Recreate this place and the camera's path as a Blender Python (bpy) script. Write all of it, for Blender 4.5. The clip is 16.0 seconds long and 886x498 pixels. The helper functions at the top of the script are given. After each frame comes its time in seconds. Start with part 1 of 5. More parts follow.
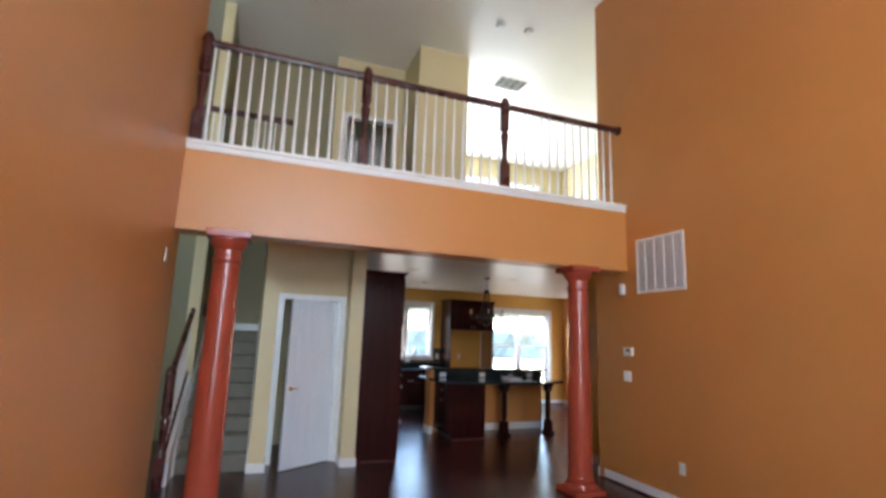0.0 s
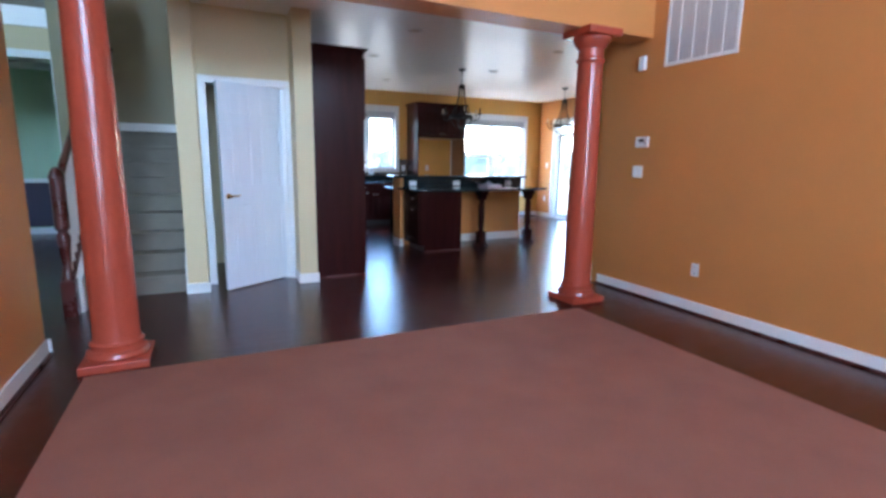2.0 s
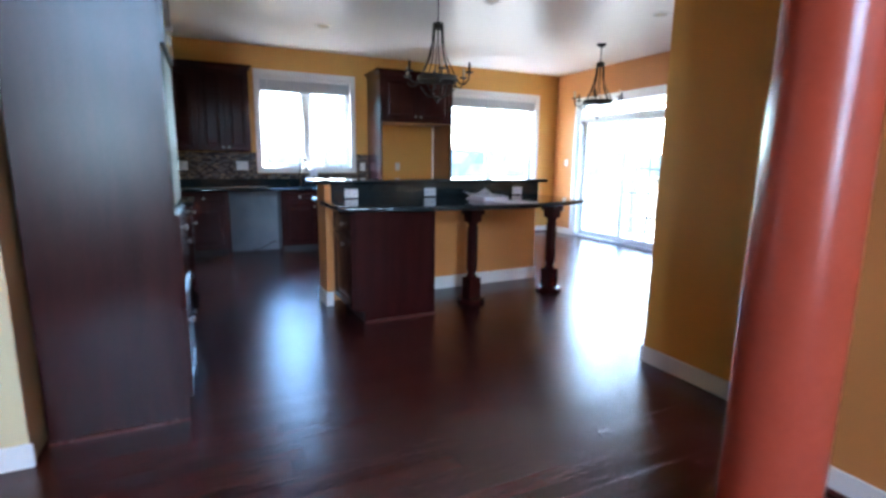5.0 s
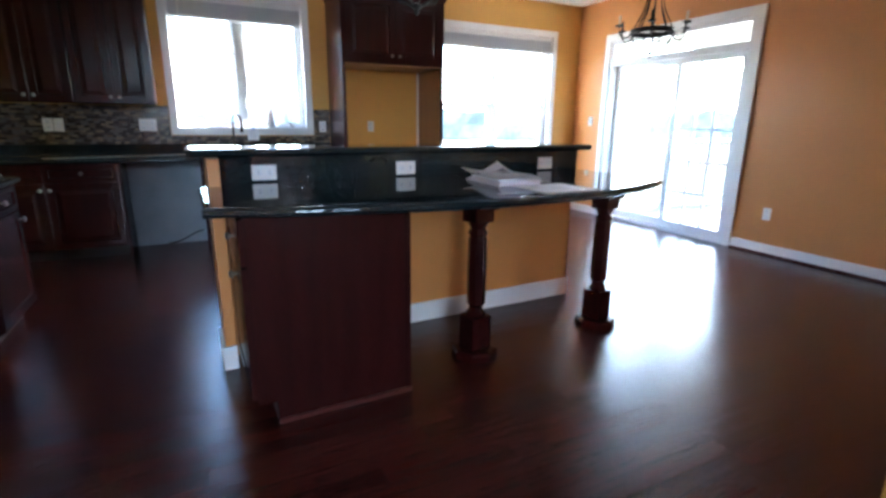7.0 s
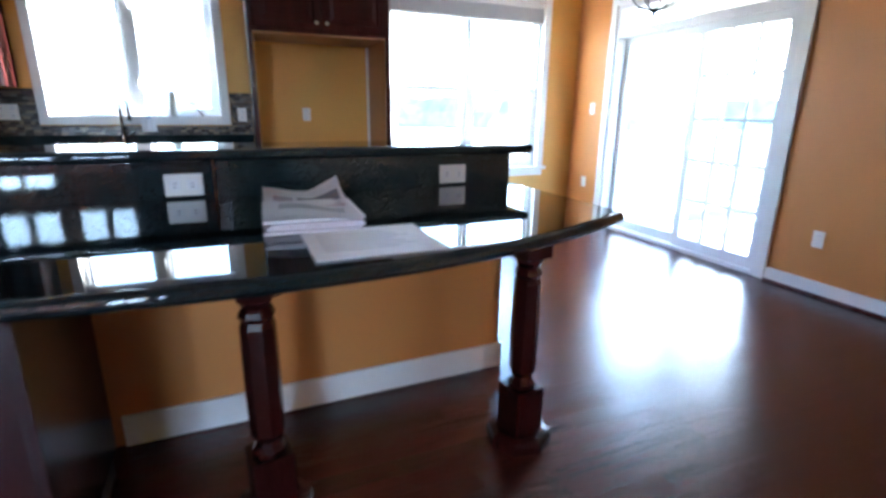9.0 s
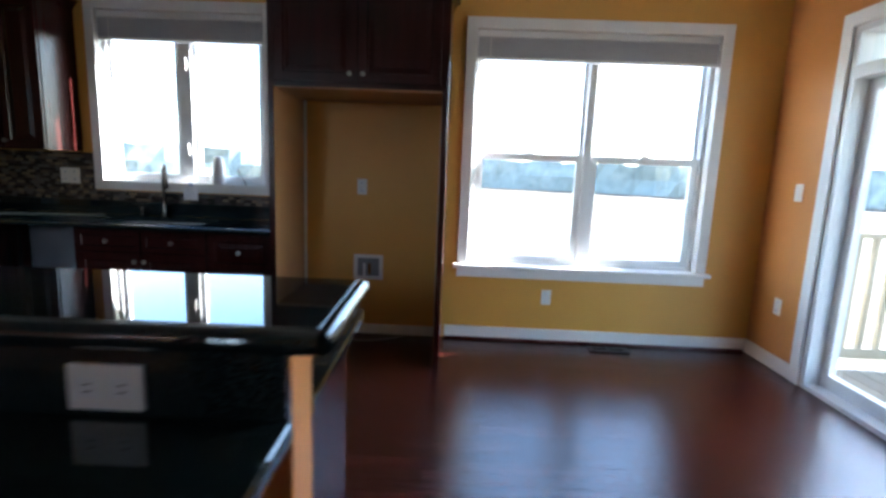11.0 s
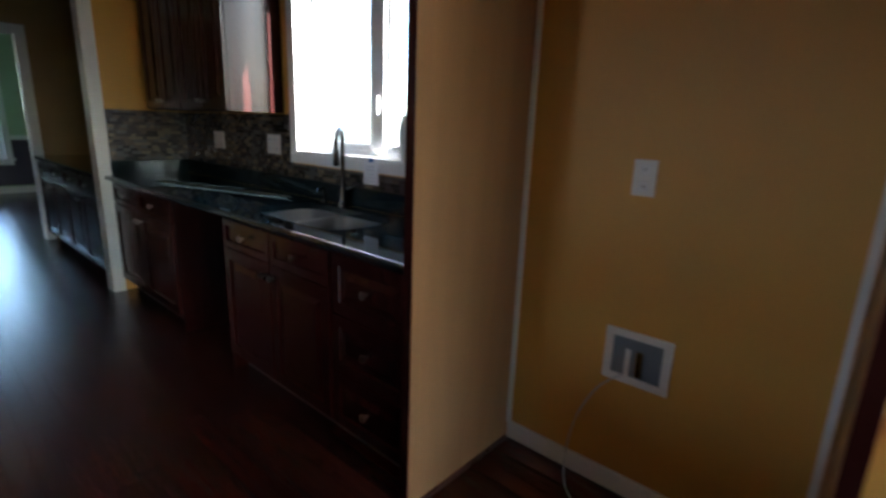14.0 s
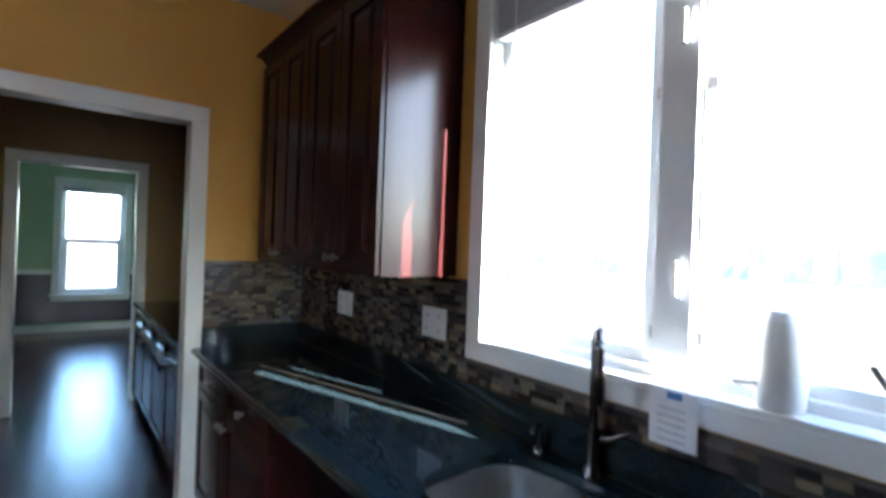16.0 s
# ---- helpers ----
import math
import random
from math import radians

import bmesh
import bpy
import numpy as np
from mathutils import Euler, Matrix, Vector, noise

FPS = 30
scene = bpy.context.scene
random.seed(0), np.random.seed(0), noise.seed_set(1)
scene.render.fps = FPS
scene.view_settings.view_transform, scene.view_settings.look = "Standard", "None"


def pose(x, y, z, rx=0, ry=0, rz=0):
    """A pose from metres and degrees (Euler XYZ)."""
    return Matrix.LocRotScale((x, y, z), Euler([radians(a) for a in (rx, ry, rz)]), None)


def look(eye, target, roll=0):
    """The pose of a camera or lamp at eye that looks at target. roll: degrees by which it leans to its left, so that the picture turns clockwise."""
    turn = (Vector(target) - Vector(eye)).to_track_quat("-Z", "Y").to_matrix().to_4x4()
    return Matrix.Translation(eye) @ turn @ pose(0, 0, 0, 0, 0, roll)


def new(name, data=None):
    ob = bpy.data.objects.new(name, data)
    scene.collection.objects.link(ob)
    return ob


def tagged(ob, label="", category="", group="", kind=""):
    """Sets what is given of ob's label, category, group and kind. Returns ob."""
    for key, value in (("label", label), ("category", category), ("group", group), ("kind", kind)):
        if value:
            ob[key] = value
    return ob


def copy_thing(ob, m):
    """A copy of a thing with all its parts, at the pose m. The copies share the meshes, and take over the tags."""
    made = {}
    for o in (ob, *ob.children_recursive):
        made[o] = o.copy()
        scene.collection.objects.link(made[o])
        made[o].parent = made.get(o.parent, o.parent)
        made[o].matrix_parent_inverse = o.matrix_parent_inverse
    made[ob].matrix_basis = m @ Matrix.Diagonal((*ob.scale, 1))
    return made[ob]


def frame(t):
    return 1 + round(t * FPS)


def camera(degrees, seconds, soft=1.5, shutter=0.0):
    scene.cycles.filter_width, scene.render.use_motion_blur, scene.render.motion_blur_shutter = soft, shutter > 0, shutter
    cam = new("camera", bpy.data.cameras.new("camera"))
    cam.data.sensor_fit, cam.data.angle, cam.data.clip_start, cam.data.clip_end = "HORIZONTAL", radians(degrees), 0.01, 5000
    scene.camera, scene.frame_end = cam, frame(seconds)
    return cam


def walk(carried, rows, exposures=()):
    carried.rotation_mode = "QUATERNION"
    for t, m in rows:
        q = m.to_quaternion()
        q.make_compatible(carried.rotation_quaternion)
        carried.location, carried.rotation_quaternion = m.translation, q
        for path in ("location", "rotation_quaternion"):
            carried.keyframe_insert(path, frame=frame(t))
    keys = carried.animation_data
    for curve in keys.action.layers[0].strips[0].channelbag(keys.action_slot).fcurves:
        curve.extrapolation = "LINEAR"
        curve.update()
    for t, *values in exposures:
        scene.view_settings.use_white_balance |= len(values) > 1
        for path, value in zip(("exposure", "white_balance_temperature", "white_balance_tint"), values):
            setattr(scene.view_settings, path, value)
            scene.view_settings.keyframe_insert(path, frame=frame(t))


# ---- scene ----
cam = camera(84.2, 16.0, soft=3.0, shutter=0.4)
PATH = [
    (0, (1.27, 0.23, 1.62), (1.955, 2.083, 1.975), 2.0),
    (0.5, (1.153, 0.597, 1.55), (1.955, 2.421, 1.72), 1.9),
    (1, (1.254, 0.727, 1.44), (2.082, 2.545, 1.35), 1.4),
    (1.5, (1.441, 0.904, 1.351), (2.256, 2.71, 1.076), 0.8),
    (2, (1.574, 1.392, 1.306), (2.416, 3.172, 0.956), 0.9),
    (2.5, (1.746, 1.859, 1.309), (2.621, 3.62, 0.942), 0.8),
    (3, (2.05, 2.401, 1.289), (2.918, 4.164, 0.918), 0.4),
    (3.5, (2.28, 2.877, 1.301), (3.151, 4.638, 0.927), 0.2),
    (4, (2.534, 3.4, 1.347), (3.4, 5.164, 0.975), 1.4),
    (4.2, (2.73, 3.561, 1.295), (3.563, 5.346, 0.947), 0.8),
    (6.3, (3.879, 5.462, 1.248), (4.751, 7.213, 0.83), 1.0),
    (6.5, (3.99, 5.599, 1.274), (4.847, 7.349, 0.821), 0.9),
    (7, (4.144, 5.954, 1.223), (5.003, 7.69, 0.723), 0.7),
    (7.5, (4.349, 6.176, 1.215), (5.184, 7.905, 0.656), 0.5),
    (8, (4.674, 6.355, 1.212), (5.493, 8.078, 0.611), 0.4),
    (8.5, (5.005, 6.473, 1.187), (5.823, 8.203, 0.604), 0.4),
    (9, (5.393, 6.717, 1.227), (6.123, 8.497, 0.681), 0.8),
    (9.5, (5.734, 6.968, 1.258), (6.292, 8.832, 0.795), 1.3),
    (10, (6.09, 7.325, 1.28), (6.412, 9.26, 0.887), 2.0),
    (10.2, (6.23, 7.424, 1.296), (6.436, 9.379, 0.93), 1.9),
    (10.7, (6.54, 7.71, 1.31), (6.57, 9.67, 0.98), 2.2),
    (11.3, (6.93, 8.16, 1.34), (6.77, 10.12, 1.03), 2.2),
    (11.8, (7.12, 8.65, 1.37), (6.67, 10.57, 1.06), 2.1),
    (12.3, (7.182, 9.175, 1.389), (6.47, 11.016, 1.07), 2.0),
    (12.5, (7.17, 9.331, 1.362), (6.405, 11.153, 1.05), 1.9),
    (13, (7.014, 9.633, 1.386), (6.129, 11.386, 1.005), 2.3),
    (13.5, (6.844, 9.822, 1.305), (5.754, 11.448, 0.895), 2.7),
    (14, (6.585, 10.053, 1.306), (5.304, 11.511, 0.823), 2.1),
    (14.5, (6.267, 10.248, 1.255), (4.848, 11.574, 0.776), 1.8),
    (15, (5.823, 10.332, 1.276), (4.313, 11.584, 0.884), 0.7),
    (15.5, (5.505, 10.43, 1.362), (3.935, 11.652, 1.154), 1.3),
    (16, (5.248, 10.516, 1.455), (3.676, 11.752, 1.452), 2.1),
]
EXPOSURES = [(0, 4.36, 6150, 12), (0.5, 4.2, 5550, 10), (1, 4.3, 5250, 10), (2, 4.9, 5050, 10), (4, 5.2, 5000, 10), (6.5, 4.98, 5450, 10), (9, 5.1, 5300, 10), (10, 4.5, 5450, 10), (12.5, 3.1, 6000, 10), (13.5, 3.2, 6050, 10), (14, 3.68, 5950, 10), (14.5, 4.38, 5800, 10), (15, 4.25, 5350, 10), (16, 4.55, 5500, 10)]
walk(cam, [(t, look(eye, target, roll)) for t, eye, target, roll in PATH], EXPOSURES)

# ---- light ----
SUN = Vector((1.0, 0.3, 0.6)).normalized()
world = bpy.data.worlds.new("sky")
scene.world = world
world.use_nodes = True
wn = world.node_tree.nodes
sky = wn.new("ShaderNodeTexSky")
sky.sky_type = "NISHITA"
sky.sun_disc = False
sky.sun_elevation = math.asin(SUN.z)
sky.sun_rotation = math.atan2(SUN.x, SUN.y)
sky.altitude = 100
wn["Background"].inputs["Strength"].default_value = 0.15
world.node_tree.links.new(sky.outputs["Color"], wn["Background"].inputs["Color"])
sun = new("sun", bpy.data.lights.new("sun", "SUN"))
sun.data.energy, sun.data.angle, sun.data.color = 5.0, radians(0.6), (1.0, 0.93, 0.84)
sun.matrix_world = look(SUN * 60, (0, 0, 0))


def window_light(name, centre, inward, width, height, watts):
    lamp = new(name, bpy.data.lights.new(name, "AREA"))
    lamp.data.shape, lamp.data.size, lamp.data.size_y = "RECTANGLE", width, height
    lamp.data.energy, lamp.data.color = watts, (0.79, 0.9, 1.0)
    lamp.matrix_world = look(centre, Vector(centre) + Vector(inward))
    return lamp


# sky light of the tall windows at the camera's back and of rooms out of view
window_light("living_window_light", (2.25, -3.75, 2.6), (0.08, 1, 0.02), 3.2, 4.8, 62)
window_light("upper_window_light", (6.6, 11.95, 4.85), (0, -1, 0), 3.2, 1.8, 18)
window_light("foyer_window_light", (-1.95, 1.8, 4.3), (0.0, 1, 0), 2.2, 2.4, 5)


# ---- materials ----
def mat(name, base, second=None, scale=6.0, rough=0.5, rough_var=0.08, metal=0.0, bump=0.0, bump_scale=60.0,
        stretch=(1, 1, 1), spec=0.5, coat=0.0, fine=0.25, vary="", vary_amount=0.35):
    m = bpy.data.materials.new(name)
    m.use_nodes = True
    n, l = m.node_tree.nodes, m.node_tree.links
    p = n["Principled BSDF"]
    second = second or tuple(c * 0.86 for c in base)
    tc = n.new("ShaderNodeTexCoord")
    mp = n.new("ShaderNodeMapping")
    mp.inputs["Scale"].default_value = stretch
    if vary == "island" or vary == "object":
        l.new(tc.outputs["Object"], mp.inputs["Vector"])
    else:
        geo0 = n.new("ShaderNodeNewGeometry")
        l.new(geo0.outputs["Position"], mp.inputs["Vector"])
    big = n.new("ShaderNodeTexNoise")
    big.inputs["Scale"].default_value, big.inputs["Detail"].default_value = scale, 5
    l.new(mp.outputs["Vector"], big.inputs["Vector"])
    small = n.new("ShaderNodeTexNoise")
    small.inputs["Scale"].default_value, small.inputs["Detail"].default_value = bump_scale, 6
    l.new(mp.outputs["Vector"], small.inputs["Vector"])
    blend = n.new("ShaderNodeMix")
    blend.data_type = "FLOAT"
    blend.inputs["Factor"].default_value = fine
    l.new(big.outputs["Fac"], blend.inputs["A"])
    l.new(small.outputs["Fac"], blend.inputs["B"])
    ramp = n.new("ShaderNodeValToRGB")
    ramp.color_ramp.elements[0].position, ramp.color_ramp.elements[1].position = 0.36, 0.64
    ramp.color_ramp.elements[0].color, ramp.color_ramp.elements[1].color = (*second, 1), (*base, 1)
    l.new(blend.outputs["Result"], ramp.inputs["Fac"])
    colour = ramp.outputs["Color"]
    if vary:
        if vary == "object":
            rnd = n.new("ShaderNodeObjectInfo").outputs["Random"]
        else:
            rnd = n.new("ShaderNodeNewGeometry").outputs["Random Per Island"]
        span = n.new("ShaderNodeMapRange")
        span.inputs["To Min"].default_value, span.inputs["To Max"].default_value = 1 - vary_amount, 1 + vary_amount
        l.new(rnd, span.inputs["Value"])
        hsv = n.new("ShaderNodeHueSaturation")
        l.new(span.outputs["Result"], hsv.inputs["Value"])
        l.new(colour, hsv.inputs["Color"])
        colour = hsv.outputs["Color"]
    l.new(colour, p.inputs["Base Color"])
    rr = n.new("ShaderNodeMapRange")
    rr.inputs["To Min"].default_value, rr.inputs["To Max"].default_value = max(rough - rough_var, 0.02), min(rough + rough_var, 1)
    l.new(blend.outputs["Result"], rr.inputs["Value"])
    l.new(rr.outputs["Result"], p.inputs["Roughness"])
    p.inputs["Metallic"].default_value, p.inputs["Specular IOR Level"].default_value = metal, spec
    p.inputs["Coat Weight"].default_value, p.inputs["Coat Roughness"].default_value = coat, 0.12
    if bump:
        b = n.new("ShaderNodeBump")
        b.inputs["Strength"].default_value, b.inputs["Distance"].default_value = bump, 0.004
        l.new(small.outputs["Fac"], b.inputs["Height"])
        l.new(b.outputs["Normal"], p.inputs["Normal"])
    return m


def tile_mat(name, vary):
    """Glass and stone mosaic in greys, browns and near black, a tone a tile."""
    m = mat(name, (0.2, 0.17, 0.13), (0.16, 0.14, 0.11), 40, 0.2, 0.06, bump=0.1, bump_scale=200)
    n, l = m.node_tree.nodes, m.node_tree.links
    rnd = n.new("ShaderNodeObjectInfo").outputs["Random"] if vary == "object" else n.new("ShaderNodeNewGeometry").outputs["Random Per Island"]
    ramp = n.new("ShaderNodeValToRGB")
    ramp.color_ramp.interpolation = "CONSTANT"
    tones = [(0.0, (0.026, 0.02, 0.017)), (0.25, (0.115, 0.083, 0.058)), (0.45, (0.2, 0.155, 0.1)), (0.62, (0.06, 0.045, 0.038)), (0.8, (0.12, 0.108, 0.094))]
    els = ramp.color_ramp.elements
    els[0].position, els[0].color = tones[0][0], (*tones[0][1], 1)
    els[1].position, els[1].color = tones[1][0], (*tones[1][1], 1)
    for at, c in tones[2:]:
        els.new(at).color = (*c, 1)
    l.new(rnd, ramp.inputs["Fac"])
    l.new(ramp.outputs["Color"], n["Principled BSDF"].inputs["Base Color"])
    return m


def glass_mat(name, tint=(0.95, 0.98, 0.98)):
    m = bpy.data.materials.new(name)
    m.use_nodes = True
    n, l = m.node_tree.nodes, m.node_tree.links
    n.clear()
    out = n.new("ShaderNodeOutputMaterial")
    mix, clear, gloss = n.new("ShaderNodeMixShader"), n.new("ShaderNodeBsdfTransparent"), n.new("ShaderNodeBsdfGlossy")
    clear.inputs["Color"].default_value = (*tint, 1)
    gloss.inputs["Roughness"].default_value = 0.02
    mix.inputs["Fac"].default_value = 0.04
    l.new(clear.outputs["BSDF"], mix.inputs[1])
    l.new(gloss.outputs["BSDF"], mix.inputs[2])
    l.new(mix.outputs["Shader"], out.inputs["Surface"])
    return m


ORANGE = mat("orange_wall_paint", (0.56, 0.238, 0.066), (0.525, 0.218, 0.058), 1.3, 0.38, 0.06, bump=0.12, bump_scale=180)
GOLD = mat("golden_yellow_wall_paint", (0.66, 0.36, 0.07), (0.62, 0.33, 0.062), 1.3, 0.5, 0.06, bump=0.12, bump_scale=180)
CREAM = mat("cream_wall_paint", (0.68, 0.58, 0.34), (0.64, 0.54, 0.31), 1.3, 0.55, bump=0.12, bump_scale=180)
# olive-tan tone, part of it the dim stairwell's shade put into the colour
STAIRWALL = mat("shaded_olive_tan_paint", (0.30, 0.26, 0.15), (0.275, 0.235, 0.135), 1.3, 0.55, bump=0.12, bump_scale=180)
GREEN = mat("pale_green_wall_paint", (0.46, 0.60, 0.40), (0.43, 0.56, 0.37), 1.3, 0.55, bump=0.12, bump_scale=180)
BROWN = mat("brown_wall_paint", (0.36, 0.22, 0.08), (0.33, 0.2, 0.07), 1.3, 0.5, bump=0.12, bump_scale=180)
PLUM = mat("dark_plum_wainscot_paint", (0.055, 0.045, 0.07), (0.045, 0.037, 0.06), 2, 0.4, bump=0.08)
CEILING = mat("white_ceiling_paint", (0.85, 0.83, 0.79), (0.82, 0.8, 0.76), 1.0, 0.3, 0.05, bump=0.06, bump_scale=140)
WHITE = mat("white_trim_paint", (0.8, 0.8, 0.78), (0.74, 0.74, 0.72), 3, 0.35, bump=0.05)
DOORWHITE = mat("white_door_paint", (0.76, 0.79, 0.82), (0.71, 0.745, 0.78), 4, 0.38, bump=0.06, bump_scale=90, stretch=(4, 4, 0.5))
PLASTIC = mat("white_plastic", (0.78, 0.77, 0.74), (0.74, 0.73, 0.7), 8, 0.3)
VINYL = mat("white_window_vinyl", (0.76, 0.77, 0.78), (0.72, 0.73, 0.74), 5, 0.35)
COLUMN = mat("brick_red_gloss_paint", (0.36, 0.062, 0.032), (0.31, 0.052, 0.027), 2.5, 0.25, 0.05, bump=0.06, bump_scale=40)
CARPET = mat("terracotta_carpet", (0.31, 0.128, 0.082), (0.245, 0.098, 0.064), 3, 0.95, 0.04, bump=0.9, bump_scale=420, fine=0.5)
STAIRCARPET = mat("beige_carpet", (0.26, 0.235, 0.19), (0.21, 0.188, 0.15), 6, 0.95, 0.04, bump=0.9, bump_scale=420, fine=0.5)
CHERRY = mat("dark_cherry_wood", (0.031, 0.0058, 0.0051), (0.02, 0.0039, 0.0035), 3, 0.25, 0.02, spec=0.26, bump=0.035, bump_scale=50, stretch=(6, 6, 0.6), fine=0.4)
RAILWOOD = mat("dark_red_stained_rail_wood", (0.075, 0.016, 0.012), (0.05, 0.01, 0.008), 4, 0.28, 0.06, bump=0.08, bump_scale=60)
PLYWOOD = mat("light_tan_cabinet_side", (0.42, 0.225, 0.1), (0.36, 0.185, 0.08), 2, 0.45, bump=0.1, bump_scale=70, stretch=(5, 5, 0.5))
GRANITE = mat("black_polished_granite", (0.0125, 0.0195, 0.0215), (0.0095, 0.0152, 0.0168), 160, 0.03, 0.005, spec=0.55, fine=0.6, bump_scale=240)
STEEL = mat("brushed_steel", (0.5, 0.49, 0.46), (0.43, 0.42, 0.4), 12, 0.33, 0.04, metal=1.0, bump=0.008, stretch=(1, 8, 1))
NICKEL = mat("satin_nickel", (0.24, 0.228, 0.21), (0.2, 0.19, 0.175), 10, 0.34, metal=1.0)
BRASS = mat("polished_brass", (0.72, 0.52, 0.2), (0.62, 0.43, 0.16), 10, 0.22, metal=1.0)
IRON = mat("black_wrought_iron", (0.014, 0.013, 0.013), (0.009, 0.008, 0.008), 20, 0.45, metal=0.4, bump=0.2)
BRONZE = mat("dark_polished_bronze", (0.13, 0.12, 0.115), (0.09, 0.083, 0.08), 20, 0.2, metal=1.0)
BLACK = mat("black_shadow_gap_paint", (0.012, 0.011, 0.011), (0.009, 0.008, 0.008), 10, 0.6)
GROUT = mat("grey_grout", (0.09, 0.075, 0.06), (0.07, 0.06, 0.05), 40, 0.85)
BULB = mat("candle_sleeve_ivory", (0.6, 0.52, 0.38), (0.5, 0.43, 0.31), 10, 0.5)
PAPER = mat("printed_white_paper", (0.86, 0.86, 0.88), (0.78, 0.78, 0.82), 20, 0.6)
PRINT = mat("faded_pink_print", (0.6, 0.4, 0.36), (0.45, 0.42, 0.5), 14, 0.5)
INK = mat("grey_blue_newsprint_picture", (0.16, 0.2, 0.3), (0.24, 0.2, 0.19), 22, 0.5)
PAGES = mat("magazine_page_edges", (0.78, 0.73, 0.78), (0.68, 0.62, 0.68), 60, 0.7, stretch=(1, 1, 20))
BLIND = mat("pale_grey_blind_fabric", (0.52, 0.53, 0.55), (0.46, 0.47, 0.5), 10, 0.6, stretch=(1, 1, 12))
DRYWALL = mat("bare_grey_drywall", (0.26, 0.28, 0.3), (0.2, 0.22, 0.24), 4, 0.8)
SUBFLOOR = mat("dark_floor_joint", (0.012, 0.004, 0.003), (0.008, 0.003, 0.002), 10, 0.6)
GRASS = mat("dry_tan_field", (0.108, 0.079, 0.048), (0.062, 0.045, 0.027), 0.5, 0.95, bump=0.6, bump_scale=5, fine=0.55)
# leaf colour lifted to pale blue-green, distance haze painted into it
LEAF = mat("haze_paled_foliage", (0.3, 0.36, 0.37), (0.26, 0.315, 0.33), 0.5, 0.9, spec=0.1)
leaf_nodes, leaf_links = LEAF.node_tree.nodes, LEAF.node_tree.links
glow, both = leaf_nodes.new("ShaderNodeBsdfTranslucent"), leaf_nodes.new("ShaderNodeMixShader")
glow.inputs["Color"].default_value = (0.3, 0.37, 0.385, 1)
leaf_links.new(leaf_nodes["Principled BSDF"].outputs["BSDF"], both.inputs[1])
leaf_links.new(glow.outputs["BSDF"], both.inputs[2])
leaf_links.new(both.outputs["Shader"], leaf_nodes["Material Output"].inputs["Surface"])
# woods backdrop: air haze put in as pale colour plus weak emission
HAZEWOOD = mat("painted_haze_far_woods", (0.24, 0.26, 0.24), (0.13, 0.15, 0.14), 0.8, 1.0, spec=0.0, fine=0.5, bump_scale=2.2)
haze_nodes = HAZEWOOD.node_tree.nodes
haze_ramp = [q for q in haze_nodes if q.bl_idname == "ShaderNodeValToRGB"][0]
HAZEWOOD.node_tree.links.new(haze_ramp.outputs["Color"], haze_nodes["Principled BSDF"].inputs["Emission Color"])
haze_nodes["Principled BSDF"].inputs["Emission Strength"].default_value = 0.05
BARK = mat("grey_bark", (0.16, 0.13, 0.1), (0.11, 0.09, 0.07), 6, 0.9)
DECK = mat("weathered_deck_boards", (0.17, 0.145, 0.11), (0.12, 0.1, 0.076), 4, 0.75, bump=0.2, stretch=(1, 8, 1), vary="object", vary_amount=0.12)
PALEWOOD = mat("pale_yellow_lumber", (0.34, 0.29, 0.21), (0.28, 0.235, 0.165), 4, 0.7, bump=0.15)
SIDING = mat("pale_siding", (0.5, 0.5, 0.48), (0.45, 0.45, 0.43), 2, 0.6)
GLASS = glass_mat("window_glass")
FLOOR_KW = dict(scale=5, rough=0.205, rough_var=0.12, bump=0.24, bump_scale=26, stretch=(0.7, 9, 1), fine=0.5, spec=0.52)
PLANK = mat("dark_cherry_floor_plank", (0.066, 0.0145, 0.0108), (0.041, 0.0092, 0.0072), vary="object", vary_amount=0.2, **FLOOR_KW)
PLANKS = mat("dark_cherry_floor_planks", (0.066, 0.0145, 0.0108), (0.041, 0.0092, 0.0072), vary="island", vary_amount=0.2, **FLOOR_KW)
TILE = tile_mat("mosaic_tile", "object")
TILES = tile_mat("mosaic_tiles", "island")


# ---- mesh helpers ----
def part(name, bm, material, parent=None, label="", smooth=False):
    me = bpy.data.meshes.new(name)
    bmesh.ops.recalc_face_normals(bm, faces=bm.faces)
    bm.to_mesh(me)
    bm.free()
    for m in (material if isinstance(material, (list, tuple)) else [material]):
        me.materials.append(m)
    if smooth:
        for p in me.polygons:
            p.use_smooth = True
        me.set_sharp_from_angle(angle=radians(38))
    ob = new(name, me)
    if parent is not None:
        ob.parent = parent
    if label:
        ob["label"] = label
    return ob


def thing(name, label, category, at=(0, 0, 0), turn=0.0, group="", kind=""):
    ob = new(name)
    ob.empty_display_size = 0.1
    ob.matrix_world = pose(*at, 0, 0, turn)
    return tagged(ob, label, category, group, kind)


def box(bm, x0, x1, y0, y1, z0, z1, bevel=0.0, m=None, mi=0):
    vs = [bm.verts.new((x, y, z)) for x in (x0, x1) for y in (y0, y1) for z in (z0, z1)]
    quads = ((0, 1, 3, 2), (4, 6, 7, 5), (0, 4, 5, 1), (2, 3, 7, 6), (0, 2, 6, 4), (1, 5, 7, 3))
    fs = [bm.faces.new([vs[i] for i in q]) for q in quads]
    for f in fs:
        f.material_index = mi
    if m is not None:
        bmesh.ops.transform(bm, matrix=m, verts=vs)
    if bevel:
        es = list({e for f in fs for e in f.edges})
        bmesh.ops.bevel(bm, geom=es, offset=bevel, segments=2, affect="EDGES", profile=0.6, clamp_overlap=True)
    return vs


